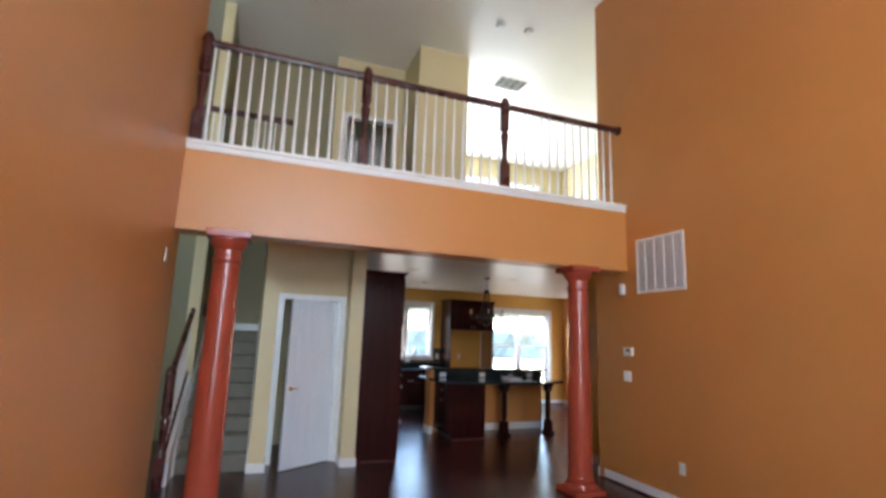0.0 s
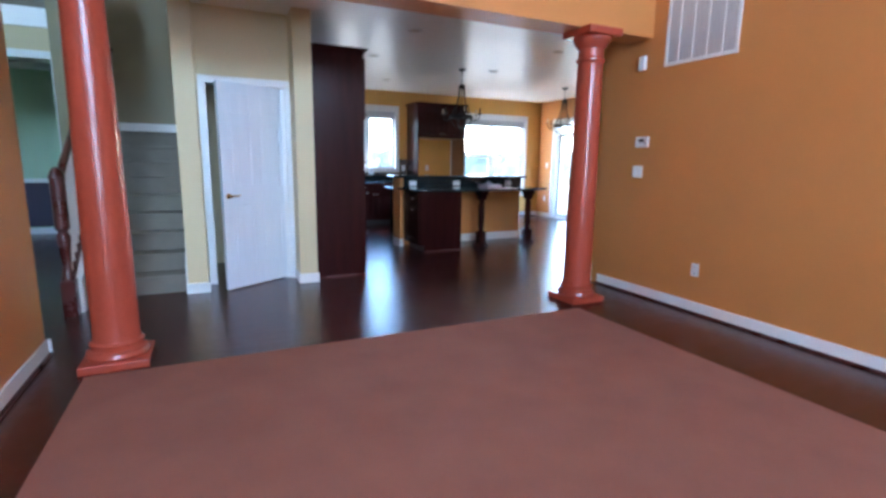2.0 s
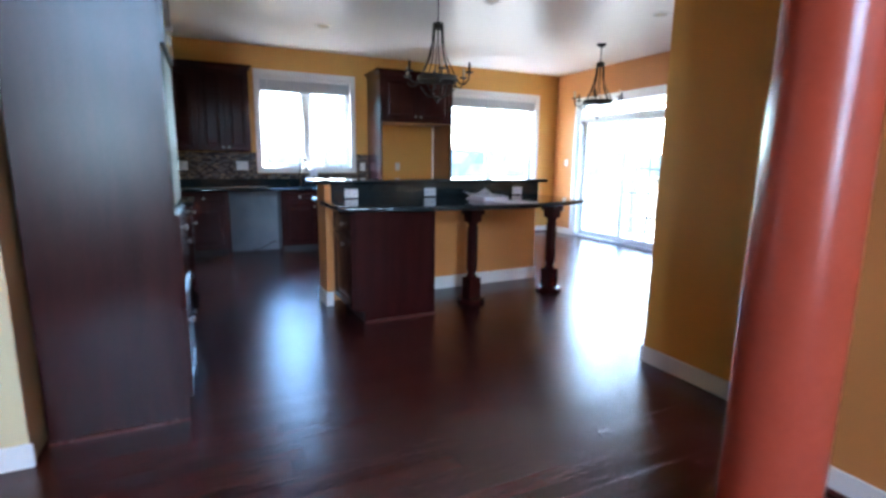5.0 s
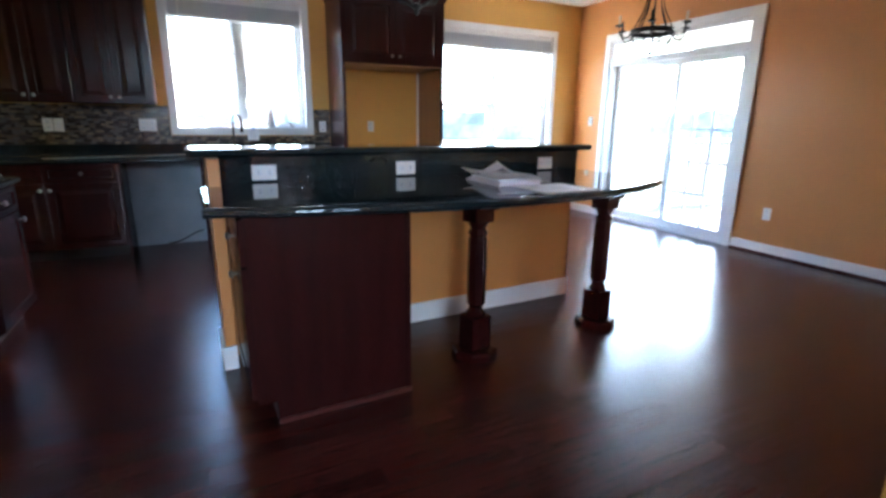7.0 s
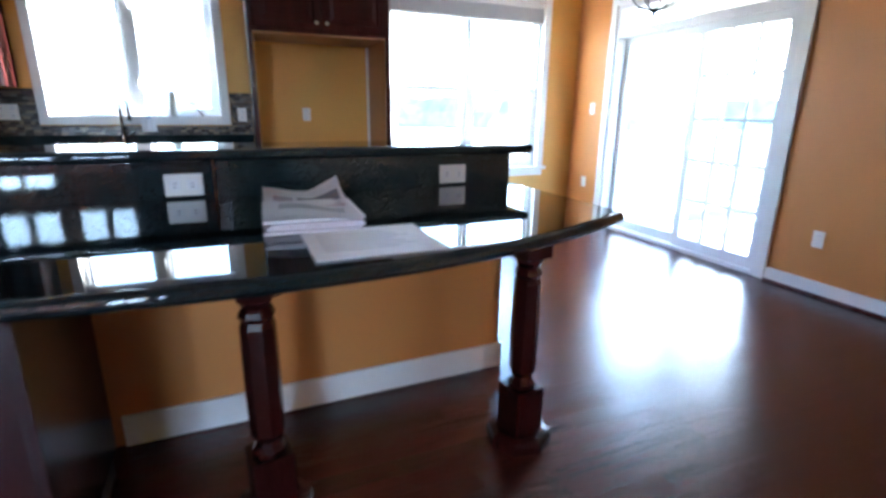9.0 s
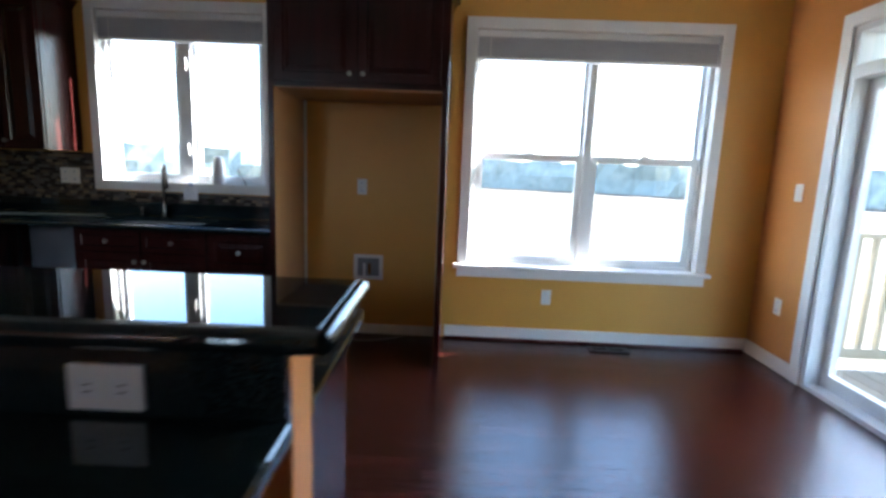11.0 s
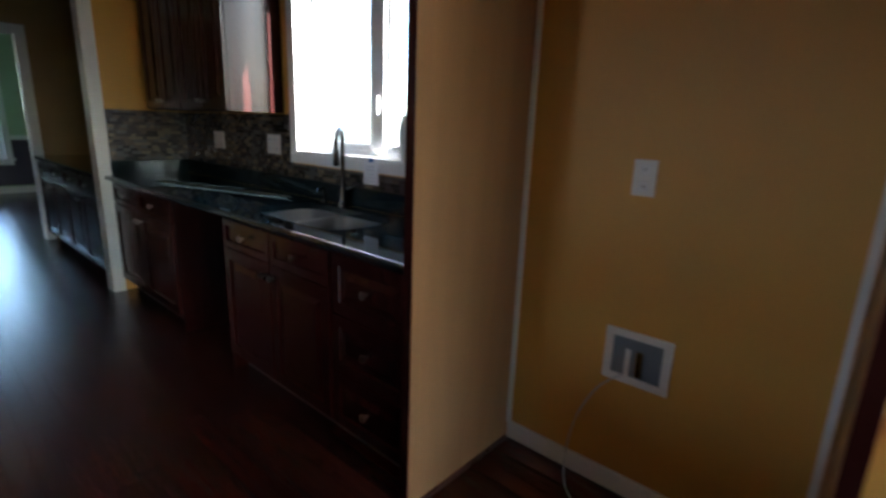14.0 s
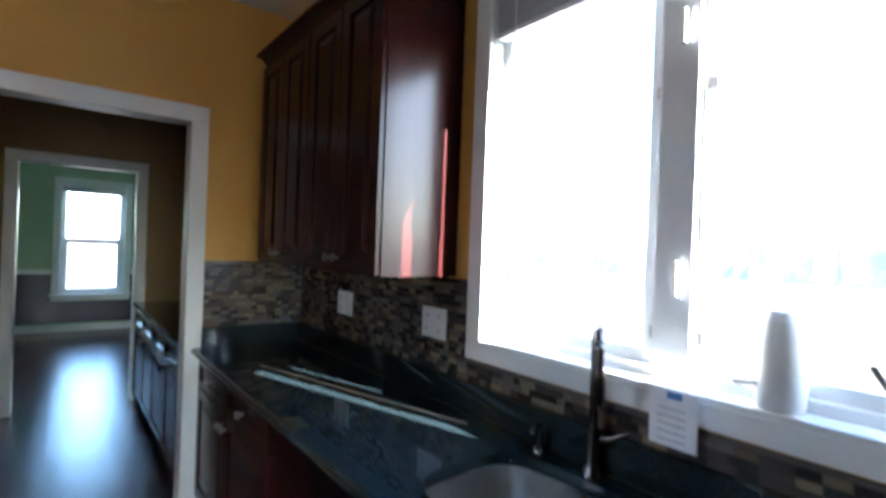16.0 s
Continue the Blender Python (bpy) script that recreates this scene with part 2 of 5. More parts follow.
def boxes(*dims, bevel=0.0):
    bm = bmesh.new()
    for d in dims:
        box(bm, *d, bevel=bevel)
    return bm


def lathe(profile, segs=24, square=False, bm=None, at=(0, 0, 0), cap=True):
    """A turned body from (radius, z) rows; square gives four-sided sections of the same half width."""
    bm = bm or bmesh.new()
    n = 4 if square else segs
    rings = []
    for r, z in profile:
        k = r * (math.sqrt(2) if square else 1)
        off = math.pi / 4 if square else 0
        rings.append([bm.verts.new((at[0] + k * math.cos(off + 2 * math.pi * i / n), at[1] + k * math.sin(off + 2 * math.pi * i / n), at[2] + z)) for i in range(n)])
    for a, b in zip(rings, rings[1:]):
        for i in range(n):
            bm.faces.new((a[i], a[(i + 1) % n], b[(i + 1) % n], b[i]))
    if cap:
        bm.faces.new(rings[0][::-1])
        bm.faces.new(rings[-1])
    return bm


def tube(points, radius, segs=8, bm=None, close=False):
    bm = bm or bmesh.new()
    pts = [Vector(p) for p in points]
    rings = []
    up = Vector((0, 0, 1))
    for i, p in enumerate(pts):
        a, b = (pts[(i + 1) % len(pts)], pts[i - 1]) if close else (pts[min(i + 1, len(pts) - 1)], pts[max(i - 1, 0)])
        d = (a - b).normalized()
        side = d.cross(up) if abs(d.z) < 0.95 else d.cross(Vector((0, 1, 0)))
        side.normalize()
        over = side.cross(d)
        r = radius[i] if isinstance(radius, (list, tuple)) else radius
        rings.append([bm.verts.new(p + side * r * math.cos(2 * math.pi * k / segs) + over * r * math.sin(2 * math.pi * k / segs)) for k in range(segs)])
    pairs = list(zip(rings, rings[1:])) + ([(rings[-1], rings[0])] if close else [])
    for a, b in pairs:
        for k in range(segs):
            bm.faces.new((a[k], a[(k + 1) % segs], b[(k + 1) % segs], b[k]))
    if not close:
        bm.faces.new(rings[0][::-1])
        bm.faces.new(rings[-1])
    return bm


def prism(outline, z0, z1, bevel=0.0):
    """A slab of the given plan outline."""
    bm = bmesh.new()
    low = [bm.verts.new((x, y, z0)) for x, y in outline]
    high = [bm.verts.new((x, y, z1)) for x, y in outline]
    top = bm.faces.new(high)
    bot = bm.faces.new(low[::-1])
    n = len(outline)
    for i in range(n):
        bm.faces.new((low[i], low[(i + 1) % n], high[(i + 1) % n], high[i]))
    if bevel:
        bmesh.ops.bevel(bm, geom=list(top.edges) + list(bot.edges), offset=bevel, segments=3, affect="EDGES", profile=0.5)
    return bm


def wall(name, axis, c0, c1, u0, u1, z0, z1, low, high, holes=(), side=None, label="", category="wall"):
    """A wall across axis 'x' or 'y' from c0 to c1, running u0..u1, with openings (ua, ub, za, zb); paints on its low and high faces."""
    bm = bmesh.new()
    mats = [low, high, side or low]
    us = sorted({u0, u1, *[h[0] for h in holes], *[h[1] for h in holes]})
    zs = sorted({z0, z1, *[h[2] for h in holes], *[h[3] for h in holes]})
    verts = {}

    def v(c, u, z):
        key = (c, u, z)
        if key not in verts:
            verts[key] = bm.verts.new((c, u, z) if axis == "x" else (u, c, z))
        return verts[key]

    def solid(i, j):
        if i < 0 or j < 0 or i >= len(us) - 1 or j >= len(zs) - 1:
            return False
        um, zm = (us[i] + us[i + 1]) / 2, (zs[j] + zs[j + 1]) / 2
        return not any(h[0] < um < h[1] and h[2] < zm < h[3] for h in holes)

    for i in range(len(us) - 1):
        for j in range(len(zs) - 1):
            if not solid(i, j):
                continue
            a, b, c, d = us[i], us[i + 1], zs[j], zs[j + 1]
            for k, cc in ((0, c0), (1, c1)):
                bm.faces.new((v(cc, a, c), v(cc, b, c), v(cc, b, d), v(cc, a, d))).material_index = k
            if not solid(i - 1, j):
                bm.faces.new((v(c0, a, c), v(c1, a, c), v(c1, a, d), v(c0, a, d))).material_index = 2
            if not solid(i + 1, j):
                bm.faces.new((v(c0, b, c), v(c1, b, c), v(c1, b, d), v(c0, b, d))).material_index = 2
            if not solid(i, j - 1):
                bm.faces.new((v(c0, a, c), v(c1, a, c), v(c1, b, c), v(c0, b, c))).material_index = 2
            if not solid(i, j + 1):
                bm.faces.new((v(c0, a, d), v(c1, a, d), v(c1, b, d), v(c0, b, d))).material_index = 2
    ob = part(name, bm, mats)
    return tagged(ob, label or "painted drywall wall", category, kind="structure")


def structure(name, bm, material, label, category, smooth=False):
    return tagged(part(name, bm, material, smooth=smooth), label, category, kind="structure")


# ---- structure ----
H = 2.77          # lower ceiling
UP = 3.28         # upper floor
TOP = 6.4         # upper ceiling
NORTH, EAST, WEST = 11.69, 9.06, -4.0

bm = bmesh.new()
ground_rings = []
for radius, z in ((20, -1.2), (30, -1.12), (40, -0.96), (50, -0.78), (58, -0.66), (80, -0.6), (900, -0.6)):
    ground_rings.append([bm.verts.new((6 + radius * math.sin(k * math.pi / 24), 10 + radius * math.cos(k * math.pi / 24), z)) for k in range(48)])
bm.faces.new(ground_rings[0])
for inner, outer in zip(ground_rings, ground_rings[1:]):
    for k in range(48):
        bm.faces.new((inner[k], outer[k], outer[(k + 1) % 48], inner[(k + 1) % 48]))
structure("ground", bm, GRASS, "dry tan field of short grass outside the house", "ground")
floor = structure("floor", boxes((-4.2, 9.2, -3.5, 11.85, -0.2, -0.012)), SUBFLOOR, "dark cherry hardwood floor with a glossy finish", "floor")
structure("carpet", boxes((0.82, 4.56, -3.38, 4.78, -0.012, 0.008), bevel=0.004), CARPET, "terracotta carpet inset in the living room floor", "carpet")

wall("wall_living_left", "x", 0.37, 0.52, -3.4, 5.3, -0.012, TOP, CREAM, ORANGE, side=ORANGE, label="tall orange painted living room wall")
wall("wall_living_right", "x", 5.44, 5.6, -3.4, 5.5, -0.012, TOP, ORANGE, CREAM, side=ORANGE, label="tall orange painted living room wall")
wall("wall_living_back", "y", -3.55, -3.4, 0.37, 5.6, -0.012, TOP, SIDING, ORANGE, side=WHITE,
     holes=[(a, a + 1.25, z, z + h) for a, z, h in ((0.85, 0.85, 1.65), (0.85, 3.0, 2.0), (2.35, 3.0, 2.0))], label="orange living room wall with three windows")
wall("wall_return", "y", 5.5, 5.6, 5.44, 5.94, -0.012, H, ORANGE, GOLD, side=ORANGE, label="short return at the end of the orange wall")
wall("wall_passage", "x", 5.78, 5.94, 5.6, 6.45, -0.012, H, GOLD, CREAM, side=GOLD, label="golden yellow wall stub between passage and nook")
wall("wall_nook_south", "y", 6.31, 6.45, 5.94, EAST, -0.012, H, CREAM, ORANGE, label="orange breakfast nook wall")
wall("wall_nook_east", "x", EAST, 9.24, 6.31, 11.87, -0.012, H + 0.1, ORANGE, SIDING, holes=[(9.185, 11.065, -0.012, 2.25)], side=WHITE, label="orange breakfast nook wall with sliding door")
wall("wall_kitchen_north", "y", NORTH, 11.87, 2.395, EAST, -0.012, H + 0.1, GOLD, SIDING, side=WHITE,
     holes=[(4.005, 5.265, 1.14, 2.39), (6.84, 8.59, 0.605, 2.34)], label="golden yellow kitchen wall with two windows")
wall("wall_pantry_north", "y", NORTH, 11.87, 0.12, 2.395, -0.012, H + 0.1, BROWN, SIDING, label="brown pantry wall")
wall("wall_dining_north", "y", NORTH, 11.87, -4.18, 0.12, -0.012, H + 0.1, GREEN, SIDING, label="pale green dining room wall")
wall("wall_kitchen_west", "x", 2.27, 2.395, 7.0, NORTH, -0.012, H, BROWN, GOLD, holes=[(10.25, 11.05, -0.012, 2.07)], side=WHITE, label="golden yellow kitchen wall with a cased doorway")
wall("wall_pantry_west", "x", 0.0, 0.12, 8.85, NORTH, -0.012, H, GREEN, BROWN, holes=[(10.26, 11.06, -0.012, 2.03)], side=WHITE, label="brown pantry wall with a cased opening")
wall("wall_pantry_south", "y", 9.88, 10.0, 0.12, 2.27, -0.012, H, CREAM, BROWN, label="brown pantry wall")
wall("wall_dining_west", "x", -4.18, WEST, -3.4, NORTH, -0.012, TOP, SIDING, GREEN, holes=[(10.55, 11.35, 0.56, 2.22)], side=WHITE, label="pale green dining room wall with window")
wall("wall_dining_south", "y", 8.88, 9.0, WEST, 0.0, -0.012, TOP, CREAM, GREEN, holes=[(-2.2, -0.05, -0.012, 2.42)], side=WHITE, label="cream wall with a wide dining room opening")
# cream walls, darkened by colour on their stairwell faces for the shade there
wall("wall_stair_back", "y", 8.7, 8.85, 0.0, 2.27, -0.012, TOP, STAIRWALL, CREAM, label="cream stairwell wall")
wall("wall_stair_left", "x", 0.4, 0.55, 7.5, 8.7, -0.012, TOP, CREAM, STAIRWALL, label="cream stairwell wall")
wall("wall_stair_right", "x", 1.32, 1.5, 6.62, 8.7, -0.012, UP, CREAM, CREAM, label="cream wall between stair and closet")
wall("wall_closet_front", "y", 6.97, 7.09, 1.5, 2.39, -0.012, H, CREAM, CREAM, holes=[(1.585, 2.335, -0.012, 2.04)], side=WHITE, label="cream closet wall above a white door")
wall("wall_closet_jamb", "x", 2.39, 2.57, 6.66, 7.0, -0.012, H, CREAM, CREAM, label="cream wall end beside the closet door")
wall("wall_closet_back", "y", 8.1, 8.2, 1.5, 2.27, -0.012, H, CREAM, CREAM, label="closet back wall")
wall("wall_foyer_front", "y", 1.85, 2.0, WEST, 0.37, -0.012, TOP, SIDING, CREAM, holes=[(-3.0, -0.9, 3.1, 5.5)], side=WHITE, label="cream foyer wall with a high window")
wall("wall_upper_north", "y", NORTH, 11.87, -4.18, 9.24, H + 0.1, TOP, CREAM, SIDING, holes=[(5.0, 8.2, 3.9, 5.8)], side=WHITE, label="cream upper wall with a wide window")
wall("wall_upper_east", "x", EAST, 9.24, 5.38, NORTH, H + 0.1, TOP, CREAM, SIDING, label="cream upper wall")
wall("wall_upper_south", "y", 5.38, 5.5, 5.6, EAST, H, TOP, SIDING, CREAM, label="cream upper hall wall")
wall("wall_upper_middle", "y", 8.3, 8.42, 2.18, 3.4, UP, TOP, CREAM, CREAM, holes=[(2.42, 3.22, UP, 5.32)], side=WHITE, label="cream upper hall wall with a doorway")
wall("wall_upper_room", "y", 9.6, 9.7, 2.18, 3.52, UP, TOP, WHITE, WHITE, label="pale wall of the upper room")
wall("wall_upper_void", "x", 2.18, 2.3, 8.42, NORTH, UP, TOP, CREAM, CREAM, label="cream wall beside the open foyer")
wall("wall_upper_chase", "y", 7.4, 7.52, 3.4, 4.28, UP, TOP, CREAM, CREAM, label="cream boxed-out upper hall wall")
wall("wall_upper_chase_left", "x", 3.4, 3.52, 7.52, 9.6, UP, TOP, CREAM, CREAM, label="cream side of the boxed-out wall")
wall("wall_upper_chase_right", "x", 4.16, 4.28, 7.52, 9.6, UP, TOP, CREAM, CREAM, label="cream side of the boxed-out wall")

structure("ceiling", boxes((0.4, 5.44, 5.3, 5.5, H, UP - 0.3), (0.4, EAST, 5.5, 6.62, H, UP - 0.3), (1.5, EAST, 6.62, NORTH, H, UP - 0.3), (WEST, 1.5, 8.85, NORTH, H, UP - 0.3)),
          CEILING, "white satin kitchen and hall ceiling", "ceiling")
structure("ceiling_upper", boxes((-4.18, 9.24, -3.55, 11.87, TOP, TOP + 0.15)), CEILING, "high white ceiling over living room and gallery", "ceiling")
structure("floor_upper", boxes((0.4, EAST, 5.3, 6.62, UP - 0.3, UP), (1.5, EAST, 6.62, NORTH, UP - 0.3, UP), (WEST, 1.5, 8.85, NORTH, UP - 0.3, UP)), STAIRCARPET, "beige carpeted gallery floor", "floor")
structure("beam", boxes((0.52, 5.44, 5.0, 5.3, 2.485, UP)), ORANGE, "orange painted gallery edge beam", "beam")
structure("trim_gallery", boxes((0.52, 5.44, 4.965, 5.2, UP, UP + 0.035), (0.52, 5.44, 4.985, 5.0, UP - 0.06, UP), bevel=0.006), WHITE, "white trim board under the gallery railing", "trim")


def baseboard(name, x0, x1, y0, y1, height=0.105, label="white painted baseboard"):
    bm = bmesh.new()
    box(bm, x0, x1, y0, y1, 0, height, bevel=0.006)
    return structure(name, bm, WHITE, label, "baseboard")


for i, d in enumerate([
    (0.52, 0.535, -3.38, 5.3), (5.425, 5.44, -3.38, 5.5), (5.425, 5.5, 5.6, 5.615), (5.765, 5.78, 5.6, 6.465), (5.78, 5.94, 6.45, 6.465),
    (5.94, EAST, 6.45, 6.465), (EAST - 0.015, EAST, 6.465, 9.1), (EAST - 0.015, EAST, 11.15, NORTH), (6.68, EAST - 0.015, NORTH - 0.015, NORTH),
    (5.566, 6.619, NORTH - 0.015, NORTH, 0.08), (1.305, 1.515, 6.605, 6.62), (1.5, 1.515, 6.62, 6.955), (2.375, 2.585, 6.645, 6.66), (2.375, 2.39, 6.66, 6.955),
    (WEST, 0.0, NORTH - 0.015, NORTH), (WEST, WEST + 0.015, 9.0, NORTH), (2.395, 2.41, 9.76, 10.165), (0.355, 0.55, 5.3, 5.315)]):
    baseboard("baseboard_%d" % (i + 1), *d)

# dark shoe strips where the boards meet the floor
for i, d in enumerate([(0.535, 0.55, -3.38, 5.3), (5.41, 5.425, -3.38, 5.5), (EAST - 0.03, EAST - 0.015, 6.48, 9.1), (6.68, EAST - 0.03, NORTH - 0.03, NORTH - 0.015)]):
    structure("trim_shoe_%d" % (i + 1), boxes((*d, 0, 0.02), bevel=0.004), RAILWOOD, "dark stained shoe moulding", "trim")

# dining room wainscot, chair rail and crown
structure("wainscot_north", boxes((WEST, 0.0, NORTH - 0.006, NORTH, 0.125, 0.86)), PLUM, "dark plum wainscot under a white chair rail", "wall")
structure("wainscot_west", boxes((WEST, WEST + 0.006, 9.0, NORTH - 0.006, 0.125, 0.455), (WEST, WEST + 0.006, 9.0, 10.455, 0.455, 0.86), (WEST, WEST + 0.006, 11.445, NORTH - 0.006, 0.455, 0.86)), PLUM, "dark plum wainscot under a white chair rail", "wall")
structure("trim_chair_rail", boxes((WEST, 0.0, NORTH - 0.03, NORTH, 0.86, 0.93), (WEST, WEST + 0.03, 9.0, 10.455, 0.86, 0.93), (WEST, WEST + 0.03, 11.445, NORTH - 0.03, 0.86, 0.93), bevel=0.008), WHITE, "white chair rail", "trim")
structure("trim_crown", boxes((WEST, 0.0, NORTH - 0.09, NORTH, H - 0.11, H - 0.004), (WEST, WEST + 0.09, 9.0, NORTH - 0.09, H - 0.11, H - 0.004), bevel=0.03), WHITE, "white crown moulding", "trim")


def casing(name, axis, c, u0, u1, top, width=0.085, thick=0.02, base=0.0, label="white painted door casing"):
    """Three boards round a floor-high opening on the face at c; thick is signed, into the room."""
    a, b = sorted((c, c + thick))
    ob = thing(name, label, "door casing", kind="structure")
    for nm, ua, ub, za, zb in (("side_board", u0 - width, u0, base, top), ("side_board", u1, u1 + width, base, top), ("head_board", u0 - width, u1 + width, top, top + width)):
        bm = bmesh.new()
        box(bm, *((a, b, ua, ub) if axis == "x" else (ua, ub, a, b)), za, zb, bevel=0.006)
        part(nm, bm, WHITE, ob)
    return ob


casing("trim_pantry_doorway", "x", 2.395, 10.25, 11.05, 2.07)
casing("trim_dining_doorway", "x", 0.12, 10.26, 11.06, 2.03)
casing("trim_dining_doorway_far", "x", 0.0, 10.26, 11.06, 2.03, thick=-0.02)
casing("trim_closet_door", "y", 6.97, 1.585, 2.335, 2.04, 0.075, thick=-0.018)
casing("trim_dining_opening", "y", 8.88, -2.2, -0.05, 2.42, 0.09, thick=-0.02)
casing("trim_upper_doorway", "y", 8.3, 2.42, 3.22, 5.32, 0.08, thick=-0.02, base=UP)


# ---- windows ----
def window(name, at, turn, w, z0, z1, label, kind_of="hung", case=0.085, blind=0.16, stool=True):
    """Local x runs along the wall, local y outwards; the inner wall face is y = 0."""
    ob = thing(name, label, "window", at, turn, kind="structure")
    for x0, x1, a, b in ((-case, 0, z0 + (0.004 if stool else -0.012), z1 + case), (w, w + case, z0 + (0.004 if stool else -0.012), z1 + case), (0, w, z1, z1 + case)):
        part("casing", boxes((x0, x1, -0.022, 0, a, b), bevel=0.006), WHITE, ob)
    if stool:
        part("sill", boxes((-case - 0.03, w + case + 0.03, -0.06, 0.06, z0 - 0.028, z0 + 0.004), bevel=0.008), WHITE, ob)
        part("apron", boxes((-case, w + case, -0.018, 0, z0 - 0.1, z0 - 0.028), bevel=0.005), WHITE, ob)
    else:
        part("sill", boxes((0, w, -0.022, 0.06, z0 - 0.012, z0 + 0.004), bevel=0.003), WHITE, ob)
        part("casing", boxes((-case, w + case, -0.022, 0, z0 - case + 0.005, z0 - 0.012), bevel=0.004), WHITE, ob)
    fr = boxes((0, 0.035, 0.05, 0.14, z0, z1), (w - 0.035, w, 0.05, 0.14, z0, z1), (0.035, w - 0.035, 0.05, 0.14, z1 - 0.035, z1), (0.035, w - 0.035, 0.05, 0.14, z0 - 0.015, z0 + 0.03))
    part("window_frame", fr, VINYL, ob)
    mid = w / 2
    mw = 0.028 if kind_of == "hung" else 0.05
    if w > 1.0:
        part("mullion", boxes((mid - mw, mid + mw, 0.045, 0.14, z0 + 0.03, z1 - 0.035), bevel=0.005), VINYL, ob)
        spans = [(0.035, mid - mw), (mid + mw, w - 0.035)]
    else:
        spans = [(0.035, w - 0.035)]
    for a, b in spans:
        if kind_of == "hung":
            zm = (z0 + z1) / 2 - 0.03
            rows = [(z0 + 0.03, zm + 0.027, 0.06, 0.095, 0.05), (zm - 0.027, z1 - 0.035, 0.1, 0.13, 0.03)]
        else:
            rows = [(z0 + 0.03, z1 - 0.035, 0.07, 0.11, 0.036)]
        for za, zb, ya, yb, s in rows:
            sash = boxes((a, a + s, ya, yb, za, zb), (b - s, b, ya, yb, za, zb), (a + s, b - s, ya, yb, za, za + s), (a + s, b - s, ya, yb, zb - s, zb))
            so = part("sash", sash, VINYL, ob)
            pane = part("pane", boxes((a + s, b - s, (ya + yb) / 2 - 0.002, (ya + yb) / 2 + 0.002, za + s, zb - s)), GLASS, so)
            pane.visible_shadow = False
        if kind_of == "casement":
            for zc in (z0 + 0.26, z1 - 0.36):
                if a > 0.1:
                    part("latch", boxes((mid + 0.004, mid + 0.02, 0.028, 0.045, zc - 0.045, zc + 0.045), bevel=0.005), PLASTIC, ob, "white plastic sash latch")
                side = b - 0.004 if a < 0.1 else a + 0.004
                part("hinge", boxes((side - 0.01, side + 0.01, 0.06, 0.07, zc - 0.16, zc - 0.13)), STEEL, ob, "small steel hinge leaf")
            part("crank", tube([(a + 0.12, 0.05, z0 + 0.035), (a + 0.12, 0.0, z0 + 0.05), (a + 0.2, -0.01, z0 + 0.06)], 0.008), PLASTIC, ob, "white window crank", smooth=True)
        else:
            part("latch", boxes(((a + b) / 2 - 0.03, (a + b) / 2 + 0.03, 0.045, 0.065, zm + 0.022, zm + 0.042), bevel=0.004), PLASTIC, ob, "white sash lock")
    if blind:
        part("blind_headrail", boxes((0.01, w - 0.01, 0.0, 0.045, z1 - 0.05, z1 - 0.004), bevel=0.006), WHITE, ob, "white blind headrail")
        n = int(blind / 0.011)
        for k in range(n):
            za = z1 - 0.055 - k * 0.011
            part("blind_slat", boxes((0.015, w - 0.015, -0.002 + 0.002 * (k % 3), 0.042 + 0.002 * (k % 2), za - 0.008, za)), BLIND, ob)
        part("bottom_rail", boxes((0.012, w - 0.012, 0.0, 0.044, z1 - 0.055 - n * 0.011 - 0.022, z1 - 0.055 - n * 0.011), bevel=0.005), WHITE, ob)
        part("wand", tube([(0.1, -0.004, z1 - 0.05), (0.1, -0.006, z1 - 0.75)], 0.004, 6), PLASTIC, ob, "thin clear blind wand")
    return ob


window("window_1", (4.005, NORTH, 0), 0, 1.26, 1.14, 2.39, "white casement window over the sink with raised blind", "casement", 0.075, 0.14, False)
window("window_2", (6.84, NORTH, 0), 0, 1.75, 0.605, 2.34, "white double-hung twin window with raised blinds", "hung", 0.08, 0.14)
window("window_3", (WEST, 10.55, 0), 90, 0.8, 0.56, 2.22, "white double-hung dining room window", "hung", 0.09, 0.06)
for i, (a, z) in enumerate(((0.85, 0.85), (0.85, 3.0), (2.35, 3.0))):
    window("window_%d" % (4 + i), (a + 1.25, -3.4, 0), 180, 1.25, z, z + (2.0 if z > 1 else 1.65), "white living room window", "hung", 0.08, 0)
window("window_10", (5.0, NORTH, 0), 0, 3.2, 3.9, 5.8, "white upper window", "hung", 0.08, 0)
window("window_11", (-0.9, 2.0, 0), 180, 2.1, 3.1, 5.5, "white high foyer window", "hung", 0.08, 0)

# sliding door with a transom above it
slider = thing("door_1", "white sliding glass door with grilles and transom", "sliding door", (EAST, 11.065, 0), -90, kind="structure")
SW, ST, SH = 1.88, 2.25, 1.95
for d in ((-0.085, 0, -0.022, 0, 0, ST + 0.085), (SW, SW + 0.085, -0.022, 0, 0, ST + 0.085), (0, SW, -0.022, 0, ST, ST + 0.085)):
    part("casing", boxes(d, bevel=0.006), WHITE, slider)
part("door_frame", boxes((0, 0.045, 0.0, 0.16, 0, ST), (SW - 0.045, SW, 0.0, 0.16, 0, ST), (0.045, SW - 0.045, 0.0, 0.16, ST - 0.04, ST), (0.045, SW - 0.045, 0.0, 0.16, SH, SH + 0.075), (0.045, SW - 0.045, 0.0, 0.17, -0.01, 0.03)), VINYL, slider)
tr = part("transom_pane", boxes((0.045, SW - 0.045, 0.08, 0.085, SH + 0.075, ST - 0.04)), GLASS, slider)
tr.visible_shadow = False
